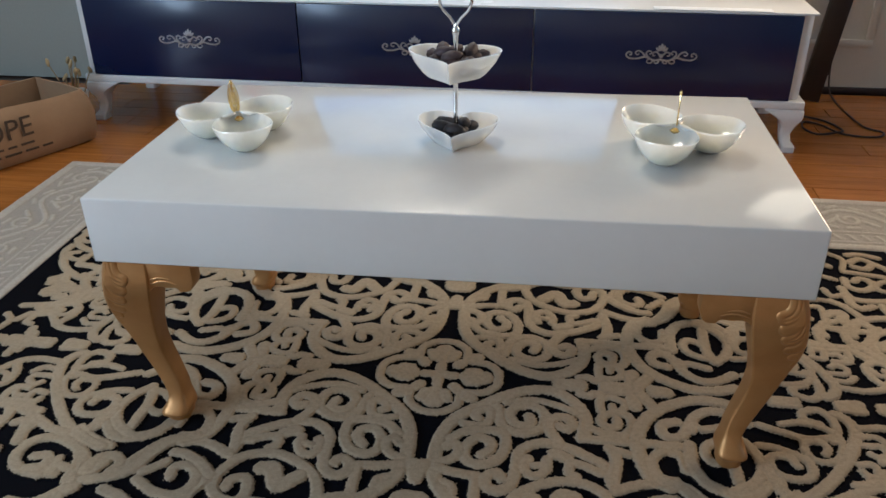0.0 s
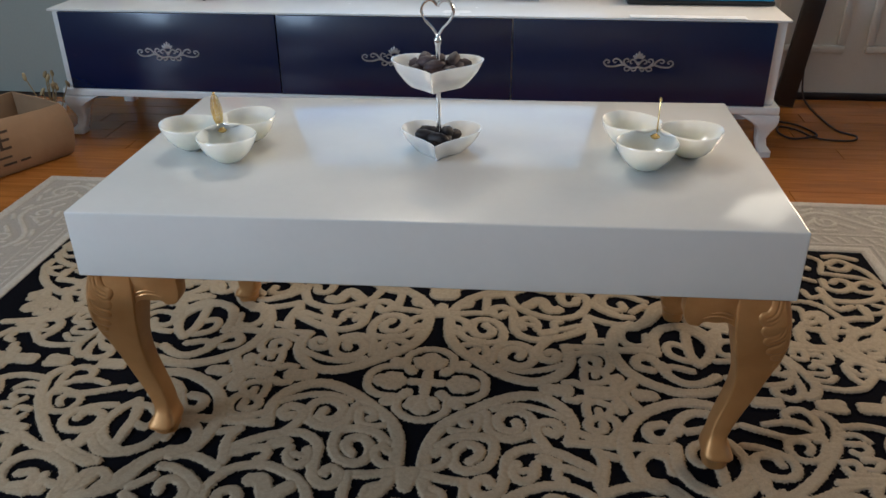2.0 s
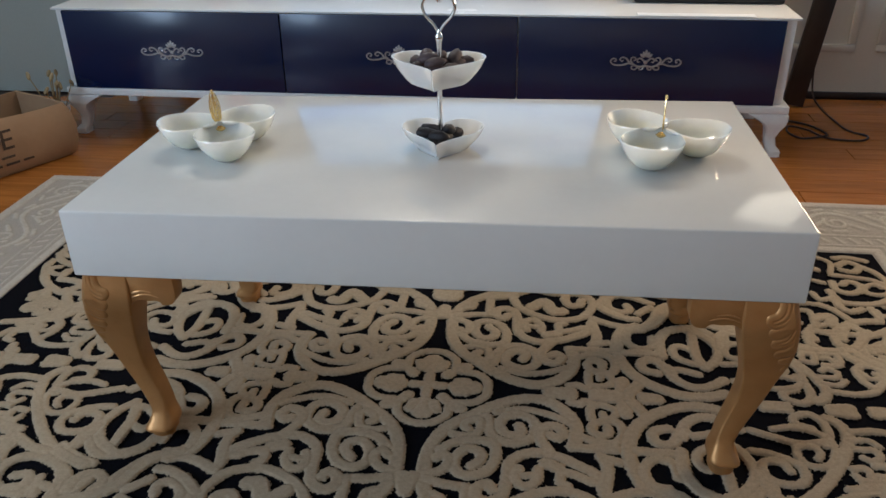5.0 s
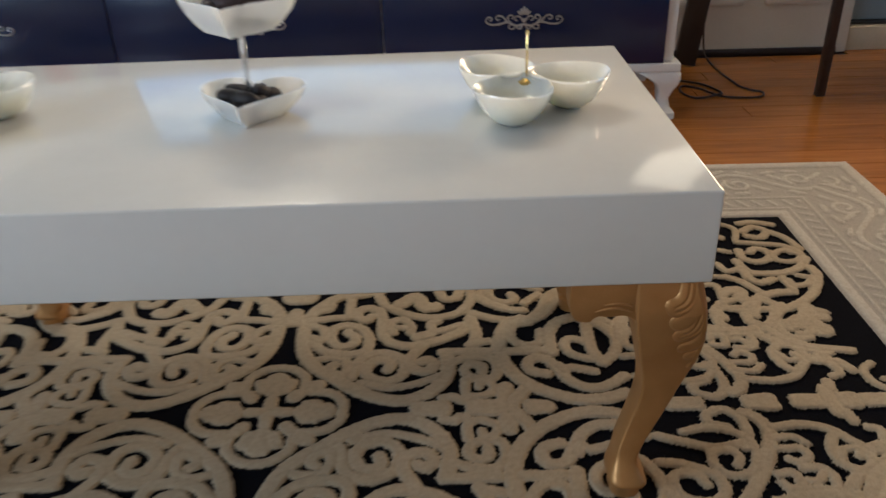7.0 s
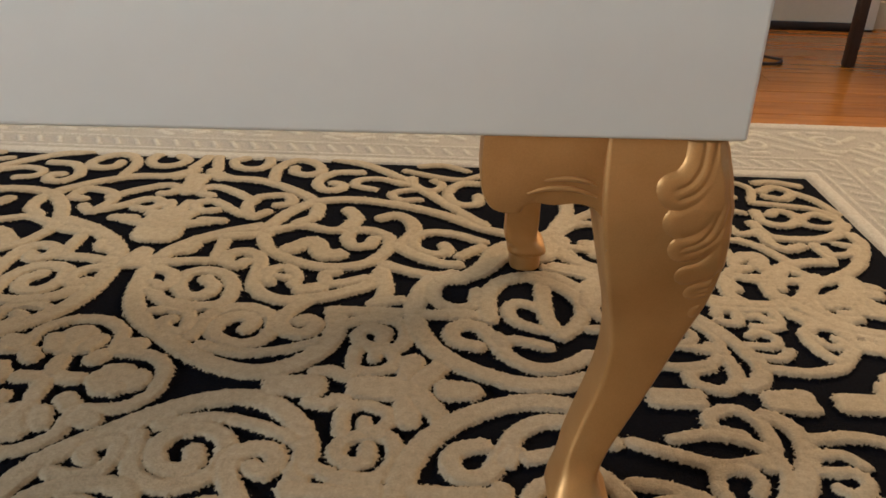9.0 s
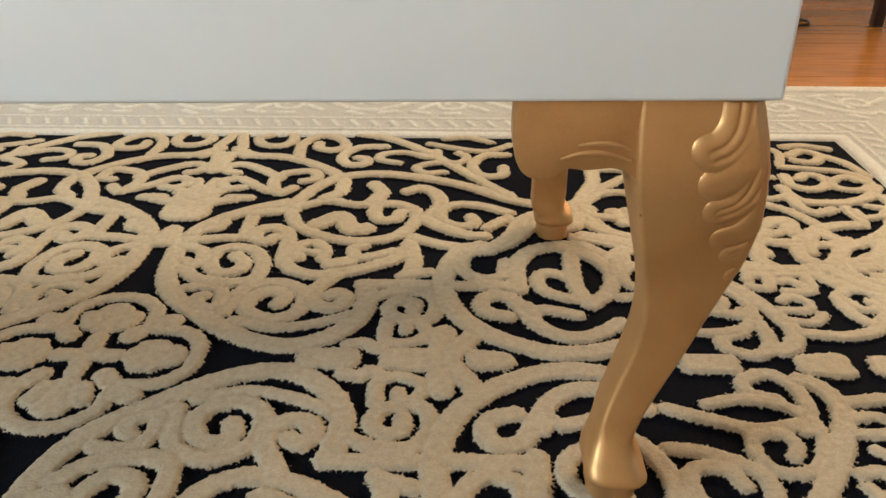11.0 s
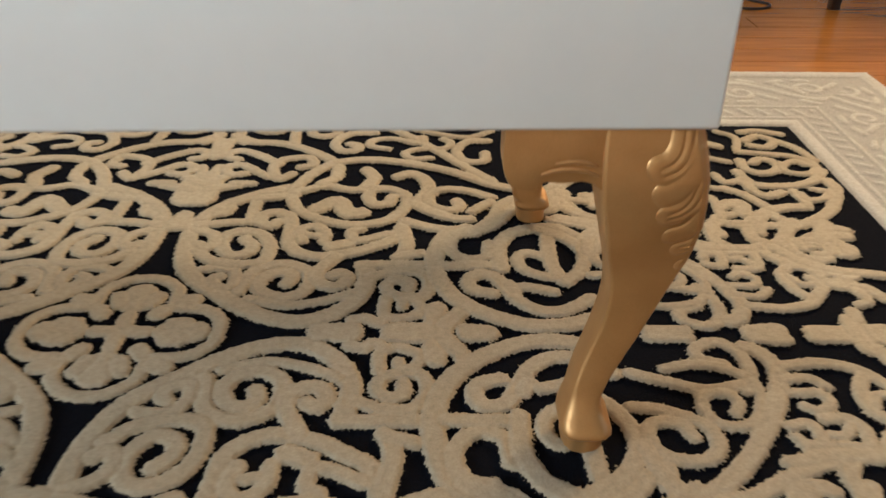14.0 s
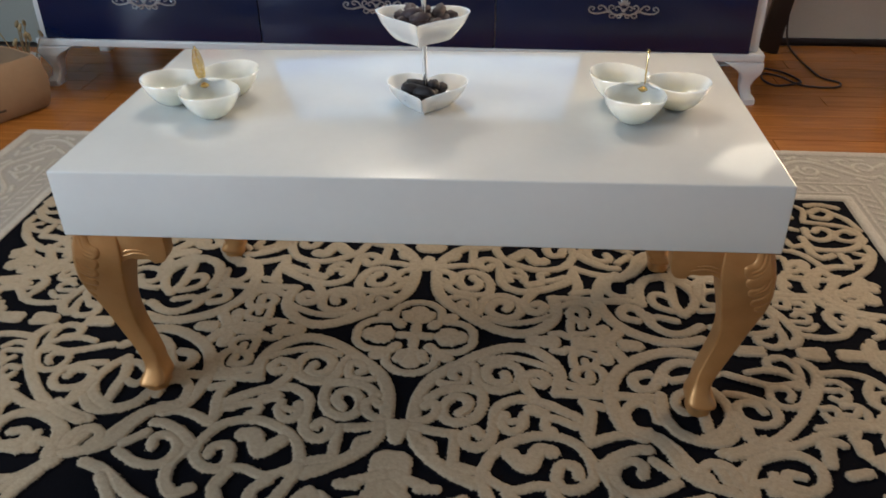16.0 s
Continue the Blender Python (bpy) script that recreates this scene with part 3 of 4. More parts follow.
def leg_wing(thick):
    """The scrolled bracket beside the leg, drawn in x-z, from the leg at x = 0 to its tip at negative x."""
    edge = [(0.0, 0.3310), (0.0, 0.2535)] + [(p.x, p.y) for p in spline([Vector(q).to_3d() for q in (
        (0.0, 0.2655), (-0.006, 0.2805), (-0.018, 0.2875), (-0.034, 0.2865), (-0.046, 0.2875), (-0.052, 0.2845), (-0.056, 0.2805), (-0.070, 0.2825), (-0.077, 0.2925), (-0.079, 0.3065), (-0.078, 0.3310))], 4)]
    bm = bmesh.new()
    outline = []
    for p in edge:
        if not outline or (Vector(p) - Vector(outline[-1])).length > 1e-4:
            outline.append(p)
    rings(bm, [[(x, y, z) for x, z in outline] for y in (0.0, thick)])
    es = [e for e in bm.edges if abs(e.verts[0].co.y - e.verts[1].co.y) < 1e-6]
    bmesh.ops.bevel(bm, geom=es, offset=0.0022, segments=2, profile=0.5, affect="EDGES")
    return bm


KNEE = ((0.331, -0.010, 0.006), (0.308, -0.004, 0.003), (0.290, 0.000, 0.002), (0.268, 0.003, 0.004), (0.245, 0.005, 0.010), (0.215, 0.004, 0.021), (0.190, 0.000, 0.031))
LOBES = ((0.0458, 0.2990, 0.0130), (0.0430, 0.2790, 0.0115), (0.0390, 0.2600, 0.0110), (0.0310, 0.2390, 0.0098), (0.0210, 0.2240, 0.0085), (0.0110, 0.2050, 0.0085))
RELIEF = {}


def knee(z, i):
    """Outer side (i = 1) or front (i = 2) of the shaft at the height z."""
    for p, q in zip(KNEE, KNEE[1:]):
        if z >= q[0]:
            return p[i] + (q[i] - p[i]) * (p[0] - z) / (p[0] - q[0])
    return KNEE[-1][i]


def relief(na, nz):
    """Height of the carving over a grid of (distance from the corner, height)."""
    if not RELIEF:
        curves = [(spline([Vector((c - r, z, 0)), Vector((c - r - 0.009, z + 0.004, 0)), Vector((c - r - 0.018, z + 0.015, 0)), Vector((c - r - 0.024, z + 0.034, 0))], 4), r) for c, z, r in LOBES]
        for j in range(nz + 1):
            z = 0.194 + 0.136 * j / nz
            for i in range(na + 1):
                q = 0.0008 + 0.0500 * i / na
                h = 0.0
                for k, (line, r) in enumerate(curves):
                    best, side = 9.0, 0.0
                    for u, w in zip(line, line[1:]):
                        e = w - u
                        t = max(0.0, min(1.0, ((q - u.x) * e.x + (z - u.y) * e.y) / e.length_squared))
                        dx, dz = q - u.x - t * e.x, z - u.y - t * e.y
                        d = math.hypot(dx, dz)
                        if d < best:
                            best, side = d, math.copysign(1, e.x * dz - e.y * dx)
                    if best < r:
                        f = side * best / r
                        g = (0.0034 + 0.0004 * (5 - k)) * math.sqrt(1 - abs(f) ** 3)
                        if k in (0, 2, 4):
                            g -= 0.0010 * math.exp(-((abs(f - 0.05) - 0.24) / 0.10) ** 2) * min(1.0, max(0.0, (LOBES[k][0] - q - r * 0.7) / 0.006))
                        h = max(h, g)
                RELIEF[i, j] = (q, z, h * min(1.0, 0.25 + q / 0.007))
    return RELIEF


def carved_leaf(on_side):
    """The acanthus on the knee: six overlapping fluted lobes that sweep up to the corner of the leg."""
    na, nz = 64, 136
    field = relief(na, nz)
    bm = bmesh.new()
    vs = {}
    for (i, j), (q, z, h) in field.items():
        co = (knee(z, 1) + h - 0.0022, knee(z, 2) + q, z) if on_side else (knee(z, 1) - q, knee(z, 2) - h + 0.0022, z)
        vs[i, j] = bm.verts.new(co)
    for j in range(nz):
        for i in range(na):
            c = ((i, j), (i + 1, j), (i + 1, j + 1), (i, j + 1))
            if max(field[p][2] for p in c) > 0:
                bm.faces.new([vs[p] for p in (c if on_side else c[::-1])])
    bmesh.ops.delete(bm, geom=[v for v in bm.verts if not v.link_faces], context="VERTS")
    bm.normal_update()
    f = max(bm.faces, key=lambda f: f.calc_center_median().z)
    if (f.normal.x if on_side else -f.normal.y) < 0:
        bmesh.ops.reverse_faces(bm, faces=bm.faces[:])
    return bm


def leg_pieces(straight):
    out = [("shaft", leg_shaft(straight), M_GOLD)]
    w = leg_wing(0.030)
    bmesh.ops.translate(w, vec=(-0.071, 0.007, 0), verts=w.verts[:])
    out.append(("bracket", w, M_GOLD))
    w = leg_wing(0.030)
    bmesh.ops.rotate(w, cent=(0, 0, 0), matrix=Euler((0, 0, radians(-90))).to_matrix(), verts=w.verts[:])
    bmesh.ops.translate(w, vec=(-0.037, 0.062, 0), verts=w.verts[:])
    out.append(("bracket", w, M_GOLD))
    for arc in (((-0.122, 0.2947), (-0.110, 0.2981), (-0.096, 0.2983), (-0.080, 0.2935)), ((-0.112, 0.3033), (-0.100, 0.3047), (-0.090, 0.3037), (-0.081, 0.3007))):
        r = bmesh.new()
        tube(r, spline([(x, 0.0064, z) for x, z in arc], 6), lambda q: 0.0016 * math.sin(math.pi * (0.12 + 0.76 * q)), 7)
        out.append(("carved_ridge", r, M_GOLDLEAF))
    for on_side in (() if straight else (False, True)):
        out.append(("carved_leaf", carved_leaf(on_side), M_GOLD))
    return out


for cx, cy, sx, sy in ((TR, 0, 1, 1), (-TW, 0, -1, 1), (TR - 0.004, 0.547, 1, -1), (-TW + 0.004, 0.547, -1, -1)):
    leg = None
    for name, lb, ma in leg_pieces(cy > 0):
        bmesh.ops.scale(lb, vec=(sx, sy, 1), verts=lb.verts[:])
        if sx * sy < 0:
            bmesh.ops.reverse_faces(lb, faces=lb.faces[:])
        if leg is None:
            leg = part("leg", lb, ma, table, "carved gold-painted cabriole leg")
            leg.location = (cx, cy, 0)
        else:
            part(name, lb, ma, leg)

# ---- things on the table ----
TT = TZ + 0.0006


def on_table(x):
    return TT + x * math.sin(radians(0.556))


def bowl_mesh(cx, cy, ang):
    """A teardrop bowl with a wall of real thickness; its narrow end points to the middle of the dish."""
    bm = bmesh.new()
    n = 30
    prof = [(0.18, 0.0), (0.34, 0.001), (0.56, 0.008), (0.78, 0.021), (0.93, 0.035), (1.0, 0.045), (0.985, 0.047), (0.955, 0.045), (0.88, 0.037), (0.73, 0.028), (0.50, 0.021), (0.18, 0.018)]
    loops = []
    for s, z in prof:
        lp = []
        for k in range(n):
            a = 2 * math.pi * k / n
            r = 0.0505 * s
            pull = 1.0 + 0.13 * max(0, math.cos(a)) ** 5 * s
            x, y = -r * math.cos(a) * pull, r * math.sin(a) * 0.97
            lift = 0.0018 * math.cos(2 * a) * s * (z / 0.05)
            lp.append((cx + x * math.cos(ang) - y * math.sin(ang), cy + x * math.sin(ang) + y * math.cos(ang), z + lift))
        loops.append(lp)
    return rings(bm, loops)


def triple_dish(x, y, turn, label, handle_turn):
    d = thing("serving_dish", pose(x, y, on_table(x)), label, "dish", "serving dishes on the table")
    for k in range(3):
        a = radians(turn + 120 * k)
        part("bowl", bowl_mesh(0.0575 * math.cos(a), 0.0575 * math.sin(a), a), M_CERAMIC, d, "pearl-white ceramic bowl")
    bm = bmesh.new()
    lathe(bm, [(0.0, 0.032), (0.012, 0.033), (0.013, 0.038), (0.007, 0.042), (0.0, 0.043)], 16)
    h = part("handle", bm, M_BRASS, d, "gold wire handle")
    bm = bmesh.new()
    for sx in (-1, 1):
        for w, t in ((0.0085, 0.054), (0.0062, 0.048), (0.0040, 0.040), (0.0075, 0.032), (0.0050, 0.022)):
            tube(bm, spline([(0, 0, 0.041), (sx * w, 0, 0.041 + t * 0.45), (sx * w * 0.75, 0, 0.041 + t * 0.85), (sx * 0.001, 0, 0.041 + t), (0, 0, 0.043)], 5), 0.0010, 6)
        for k in range(7):
            z = 0.048 + 0.006 * k
            tube(bm, [(0, 0, z), (sx * 0.0075 * math.sin(0.6 + 0.3 * k), 0.0006, z + 0.005)], 0.0009, 5)
    tube(bm, [(0, 0, 0.041), (0.0005, 0, 0.070), (0, 0, 0.097)], 0.0012, 7)
    lump(bm, (0, 0, 0.099), (0.0025, 0.0025, 0.004), (0, 0, 0), 8)
    f = part("finial", bm, M_BRASS, h)
    f.rotation_euler = (0, radians(-3), radians(handle_turn))
    return d


triple_dish(0.353, 0.270, -112, "pearl-white three-bowl dish with a thin gold handle", 82)
triple_dish(-0.377, 0.264, -62, "pearl-white three-bowl dish with a leafy gold handle", 10)


def heart_dish(bm, w, depth, hgt):
    """A heart-shaped dish, its point towards -y, w wide."""
    n = 48
    def outline(s):
        out = []
        for k in range(n):
            a = 2 * math.pi * k / n
            hx = 16 * math.sin(a) ** 3 / 17
            hy = (13 * math.cos(a) - 5 * math.cos(2 * a) - 2 * math.cos(3 * a) - math.cos(4 * a)) / 17
            out.append((hx * w / 2 * s, (hy + 0.15) * depth / 2 * s))
        return out
    prof = [(0.40, 0.0), (0.60, 0.0), (0.70, 0.006), (0.88, hgt * 0.55), (0.99, hgt * 0.96), (1.0, hgt), (0.965, hgt), (0.93, hgt * 0.93), (0.83, hgt * 0.52), (0.66, 0.010), (0.40, 0.007)]
    return rings(bm, [[(x, y, z) for x, y in outline(s)] for s, z in prof])


tier = thing("tiered_stand", pose(-0.005, 0.284, on_table(0)), "two-tier serving stand with white heart-shaped dishes", "serving stand")
part("lower_dish", heart_dish(bmesh.new(), 0.150, 0.165, 0.034), M_PORCELAIN, tier, "white heart-shaped dish").location = (0.002, -0.012, 0)
up = part("upper_dish", heart_dish(bmesh.new(), 0.165, 0.155, 0.040), M_PORCELAIN, tier, "white heart-shaped dish")
up.location = (-0.004, -0.004, 0.109)
bm = bmesh.new()
lathe(bm, [(0.0, 0.007), (0.010, 0.0075), (0.009, 0.012), (0.0045, 0.016), (0.0036, 0.05), (0.0042, 0.08), (0.0036, 0.105), (0.008, 0.112), (0.008, 0.1195), (0.004, 0.124),
           (0.0032, 0.15), (0.0044, 0.178), (0.0062, 0.183), (0.0066, 0.187), (0.0044, 0.191), (0.003, 0.196), (0.0, 0.197)], 16)
part("rod", bm, M_CHROME, tier, "chrome rod")
bm = bmesh.new()
for sx in (-1, 1):
    tube(bm, spline([(0, 0, 0.192), (sx * 0.008, 0, 0.205), (sx * 0.020, 0, 0.218), (sx * 0.0255, 0, 0.233), (sx * 0.019, 0, 0.246), (sx * 0.008, 0, 0.248), (0, 0, 0.240)], 6), 0.0024, 8)
part("ring_handle", bm, M_CHROME, tier, "chrome heart-shaped ring handle")


def pile_of_dates(x, y, z, count, w, depth, material, seed, label, rise):
    """Dates laid inside a heart-shaped dish, the later ones on top of the first."""
    r = random.Random(seed)
    put = []
    while len(put) < count:
        upper = len(put) >= count * 0.6
        lim = 0.46 if upper else 0.55
        px, py = r.uniform(-w, w) * lim, r.uniform(-depth * 0.8, depth * 0.9) * lim
        room = lim * w * min(1.0, 0.22 + (py / depth + lim) * 0.95)
        if abs(px) > room or math.hypot(px, py) < 0.011 or any(math.hypot(px - a, py - b) < 0.0185 and up_ == upper for a, b, up_ in put):
            r.random()
            if r.random() < 0.004:
                put.append((px * 0.5 + 0.012, py * 0.5 + 0.012, upper))
            else:
                continue
        else:
            put.append((px, py, upper))
    for k, (px, py, upper) in enumerate(put):
        bm = lump(bmesh.new(), (0, 0, 0), (r.uniform(0.0165, 0.0205), r.uniform(0.0098, 0.0118), r.uniform(0.0085, 0.0100)), (0, 0, 0), 14, 0.22, k + seed)
        d = part("date", bm, material, None)
        d.matrix_world = pose(x + px, y + py, z + (rise if upper else 0.0), r.uniform(-15, 15), r.uniform(-15, 15), r.uniform(0, 360))
        tagged(d, label, "date", "dates on the stand")


pile_of_dates(-0.009, 0.290, TT + 0.109 + 0.028, 14, 0.076, 0.068, M_DATE, 11, "wrinkled reddish brown date in the dish", 0.012)
pile_of_dates(-0.011, 0.274, TT + 0.021, 11, 0.062, 0.066, M_DARKDATE, 23, "dark dried date in the lower dish", 0.010)

# ---- rug ----
RU, RV, EU, EV = 0.996, 0.624, 1.268, 0.918
rug = thing("rug", pose(-0.027, 0.217, 0.0, 0, 0, -0.31), "black rug with raised cream scrollwork and pale border", "rug")
part("backing", cuboid(-EU, EU, -EV, EV, FLOOR, FLOOR + 0.0010), M_KRAFTIN, rug, "woven backing", smooth=False)
STEP = 0.0021
SCROLLS = []


def scroll(width, *pts):
    """A raised stroke of the figure in one quarter of the field; the other three mirror it."""
    SCROLLS.append((width, pts))


scroll(0.025, (0.133, 0.359), (0.093, 0.338), (0.057, 0.308), (0.032, 0.272), (0.023, 0.215), (0.030, 0.157), (0.051, 0.114), (0.089, 0.079), (0.130, 0.046), (0.166, 0.027), (0.200, 0.021), (0.231, 0.032), (0.257, 0.058), (0.271, 0.094), (0.268, 0.134))
scroll(0.020, (0.262, 0.144), (0.304, 0.144), (0.343, 0.144))
scroll(0.016, (0.132, 0.066), (0.174, 0.053), (0.213, 0.059), (0.245, 0.073), (0.255, 0.080))
scroll(0.020, (0.117, 0.081), (0.128, 0.128), (0.161, 0.145), (0.192, 0.131), (0.201, 0.110), (0.196, 0.082), (0.174, 0.069), (0.149, 0.078), (0.139, 0.095), (0.146, 0.117), (0.164, 0.125), (0.178, 0.114), (0.173, 0.099))
scroll(0.017, (0.061, 0.131), (0.081, 0.135), (0.102, 0.126), (0.107, 0.105), (0.103, 0.089), (0.086, 0.095), (0.079, 0.110), (0.087, 0.115))
scroll(0.020, (0.045, 0.174), (0.067, 0.152), (0.106, 0.143), (0.134, 0.153), (0.136, 0.190), (0.121, 0.219), (0.094, 0.229), (0.074, 0.217), (0.072, 0.188), (0.088, 0.166), (0.109, 0.170), (0.114, 0.189), (0.100, 0.207))
scroll(0.018, (0.030, 0.231), (0.052, 0.221), (0.061, 0.202), (0.054, 0.184), (0.040, 0.194))
scroll(0.019, (0.027, 0.243), (0.062, 0.252), (0.097, 0.255))
scroll(0.019, (0.097, 0.255), (0.096, 0.290), (0.095, 0.323))
scroll(0.019, (0.095, 0.323), (0.131, 0.333), (0.148, 0.340))
scroll(0.015, (0.045, 0.274), (0.059, 0.281), (0.063, 0.296))
scroll(0.021, (0.136, 0.255), (0.128, 0.244), (0.112, 0.254), (0.113, 0.275), (0.132, 0.283), (0.152, 0.266), (0.158, 0.230), (0.160, 0.196), (0.176, 0.174), (0.205, 0.163), (0.242, 0.171), (0.275, 0.189), (0.301, 0.209), (0.312, 0.248))
scroll(0.018, (0.177, 0.204), (0.171, 0.225), (0.178, 0.240), (0.193, 0.242), (0.207, 0.224), (0.207, 0.202))
scroll(0.015, (0.185, 0.220), (0.195, 0.217))
scroll(0.025, (0.219, 0.188), (0.239, 0.196))
scroll(0.018, (0.254, 0.236), (0.242, 0.227), (0.248, 0.206), (0.268, 0.210), (0.292, 0.223))
scroll(0.021, (0.312, 0.239), (0.319, 0.197), (0.314, 0.168))
scroll(0.019, (0.308, 0.163), (0.338, 0.173))
scroll(0.021, (0.227, 0.161), (0.213, 0.138), (0.207, 0.115), (0.218, 0.097), (0.238, 0.094), (0.248, 0.111), (0.238, 0.124), (0.228, 0.118))
scroll(0.018, (0.277, 0.115), (0.305, 0.127), (0.338, 0.125), (0.350, 0.100), (0.344, 0.075), (0.325, 0.071), (0.304, 0.078), (0.297, 0.097), (0.309, 0.109), (0.325, 0.105), (0.325, 0.088))
scroll(0.016, (0.298, 0.068), (0.297, 0.038), (0.311, 0.028), (0.333, 0.033), (0.342, 0.047), (0.334, 0.062), (0.321, 0.063), (0.318, 0.051))
scroll(0.027, (0.308, 0.005), (0.339, 0.006), (0.366, 0.006))
scroll(0.026, (0.359, 0.048), (0.356, 0.024))
scroll(0.024, (0.389, 0.043), (0.372, 0.015))
scroll(0.027, (0.395, 0.004), (0.418, 0.001))
scroll(0.018, (0.262, 0.025), (0.278, 0.027), (0.290, 0.019), (0.301, 0.029))
scroll(0.029, (0.226, 0.002), (0.244, 0.003), (0.262, 0.004))
scroll(0.025, (0.008, 0.240), (0.000, 0.274))
scroll(0.052, (0.006, 0.383), (0.008, 0.326))
scroll(0.018, (0.004, 0.387), (0.014, 0.432))
scroll(0.019, (0.002, 0.369), (0.029, 0.393))
scroll(0.021, (0.010, 0.351), (0.055, 0.369))
scroll(0.019, (0.049, 0.375), (0.075, 0.374))
scroll(0.018, (0.058, 0.409), (0.041, 0.405), (0.028, 0.415), (0.028, 0.435), (0.051, 0.439), (0.080, 0.413), (0.099, 0.398))
scroll(0.018, (0.037, 0.462), (0.022, 0.468), (0.019, 0.487), (0.042, 0.494), (0.080, 0.469), (0.105, 0.444))
scroll(0.018, (0.143, 0.433), (0.161, 0.442), (0.152, 0.469), (0.125, 0.467), (0.107, 0.456), (0.099, 0.429), (0.114, 0.391), (0.132, 0.409))
scroll(0.027, (0.006, 0.531), (0.001, 0.474))
scroll(0.019, (0.034, 0.529), (0.013, 0.559))
scroll(0.018, (0.020, 0.568), (0.009, 0.627), (0.030, 0.662), (0.074, 0.652), (0.097, 0.606), (0.084, 0.575), (0.053, 0.577), (0.039, 0.603), (0.055, 0.620))
scroll(0.020, (0.021, 0.552), (0.050, 0.531), (0.093, 0.527), (0.135, 0.507), (0.173, 0.476), (0.199, 0.448))
scroll(0.018, (0.118, 0.529), (0.115, 0.582), (0.139, 0.617), (0.172, 0.609), (0.187, 0.575), (0.169, 0.557), (0.145, 0.564), (0.142, 0.584))
scroll(0.018, (0.251, 0.574), (0.210, 0.568), (0.187, 0.532), (0.199, 0.499), (0.224, 0.499), (0.227, 0.519), (0.213, 0.525))
scroll(0.021, (0.142, 0.351), (0.163, 0.408), (0.197, 0.449), (0.252, 0.463), (0.318, 0.449), (0.382, 0.421), (0.442, 0.377), (0.483, 0.361))
scroll(0.020, (0.143, 0.331), (0.162, 0.288), (0.208, 0.256), (0.250, 0.248), (0.290, 0.262), (0.312, 0.298), (0.314, 0.334), (0.291, 0.357), (0.265, 0.357), (0.257, 0.335), (0.267, 0.309), (0.288, 0.313), (0.292, 0.331))
scroll(0.029, (0.186, 0.294), (0.213, 0.318), (0.231, 0.282), (0.250, 0.283))
scroll(0.018, (0.147, 0.344), (0.188, 0.367), (0.227, 0.355), (0.253, 0.356))
scroll(0.021, (0.203, 0.432), (0.202, 0.397), (0.183, 0.376))
scroll(0.023, (0.249, 0.424), (0.262, 0.396), (0.252, 0.367))
scroll(0.022, (0.298, 0.401), (0.320, 0.412), (0.341, 0.390), (0.345, 0.353), (0.329, 0.319))
scroll(0.019, (0.440, 0.334), (0.403, 0.355), (0.367, 0.358), (0.347, 0.335), (0.351, 0.308), (0.373, 0.293), (0.392, 0.301), (0.389, 0.321))
scroll(0.020, (0.327, 0.310), (0.353, 0.285), (0.387, 0.268), (0.406, 0.267))
scroll(0.020, (0.314, 0.260), (0.352, 0.241), (0.393, 0.233), (0.427, 0.239), (0.456, 0.275), (0.483, 0.326))
scroll(0.019, (0.410, 0.290), (0.425, 0.305), (0.438, 0.317))
scroll(0.019, (0.206, 0.629), (0.260, 0.606), (0.315, 0.556), (0.368, 0.489), (0.407, 0.435), (0.444, 0.389))
scroll(0.015, (0.323, 0.529), (0.284, 0.549), (0.250, 0.540), (0.249, 0.517), (0.277, 0.506))
scroll(0.015, (0.348, 0.471), (0.321, 0.467), (0.306, 0.486), (0.320, 0.502), (0.351, 0.513))
scroll(0.015, (0.323, 0.587), (0.366, 0.568), (0.414, 0.556), (0.453, 0.585))
scroll(0.015, (0.348, 0.610), (0.384, 0.617), (0.422, 0.596))
scroll(0.015, (0.335, 0.556), (0.342, 0.516), (0.370, 0.509), (0.383, 0.531), (0.370, 0.548))
scroll(0.018, (0.445, 0.542), (0.411, 0.538), (0.391, 0.496), (0.407, 0.460), (0.435, 0.462), (0.439, 0.492))
scroll(0.025, (0.400, 0.240), (0.372, 0.220), (0.358, 0.174), (0.358, 0.128), (0.374, 0.082), (0.400, 0.051), (0.432, 0.029), (0.469, 0.015), (0.507, 0.016), (0.542, 0.028))
scroll(0.019, (0.430, 0.199), (0.425, 0.167), (0.400, 0.158), (0.380, 0.176), (0.377, 0.203), (0.389, 0.222), (0.411, 0.226))
scroll(0.020, (0.371, 0.142), (0.403, 0.143), (0.443, 0.143))
scroll(0.023, (0.442, 0.137), (0.441, 0.185), (0.458, 0.223), (0.492, 0.241), (0.526, 0.241), (0.552, 0.216))
scroll(0.021, (0.427, 0.080), (0.404, 0.088), (0.399, 0.107), (0.411, 0.122), (0.432, 0.116), (0.445, 0.091), (0.460, 0.062), (0.486, 0.043), (0.515, 0.046), (0.547, 0.070))
scroll(0.019, (0.449, 0.101), (0.457, 0.087))
scroll(0.019, (0.469, 0.095), (0.486, 0.090), (0.503, 0.084))
scroll(0.018, (0.497, 0.168), (0.477, 0.175), (0.465, 0.160), (0.469, 0.137), (0.490, 0.121), (0.514, 0.115))
scroll(0.021, (0.509, 0.215), (0.507, 0.155), (0.514, 0.117))
scroll(0.020, (0.498, 0.237), (0.532, 0.214), (0.553, 0.177), (0.544, 0.135), (0.521, 0.105))
scroll(0.018, (0.594, 0.229), (0.555, 0.254), (0.519, 0.266))
scroll(0.023, (0.570, 0.224), (0.572, 0.192))
scroll(0.022, (0.549, 0.350), (0.553, 0.305), (0.576, 0.272), (0.603, 0.262))
scroll(0.018, (0.541, 0.362), (0.576, 0.401), (0.619, 0.403))
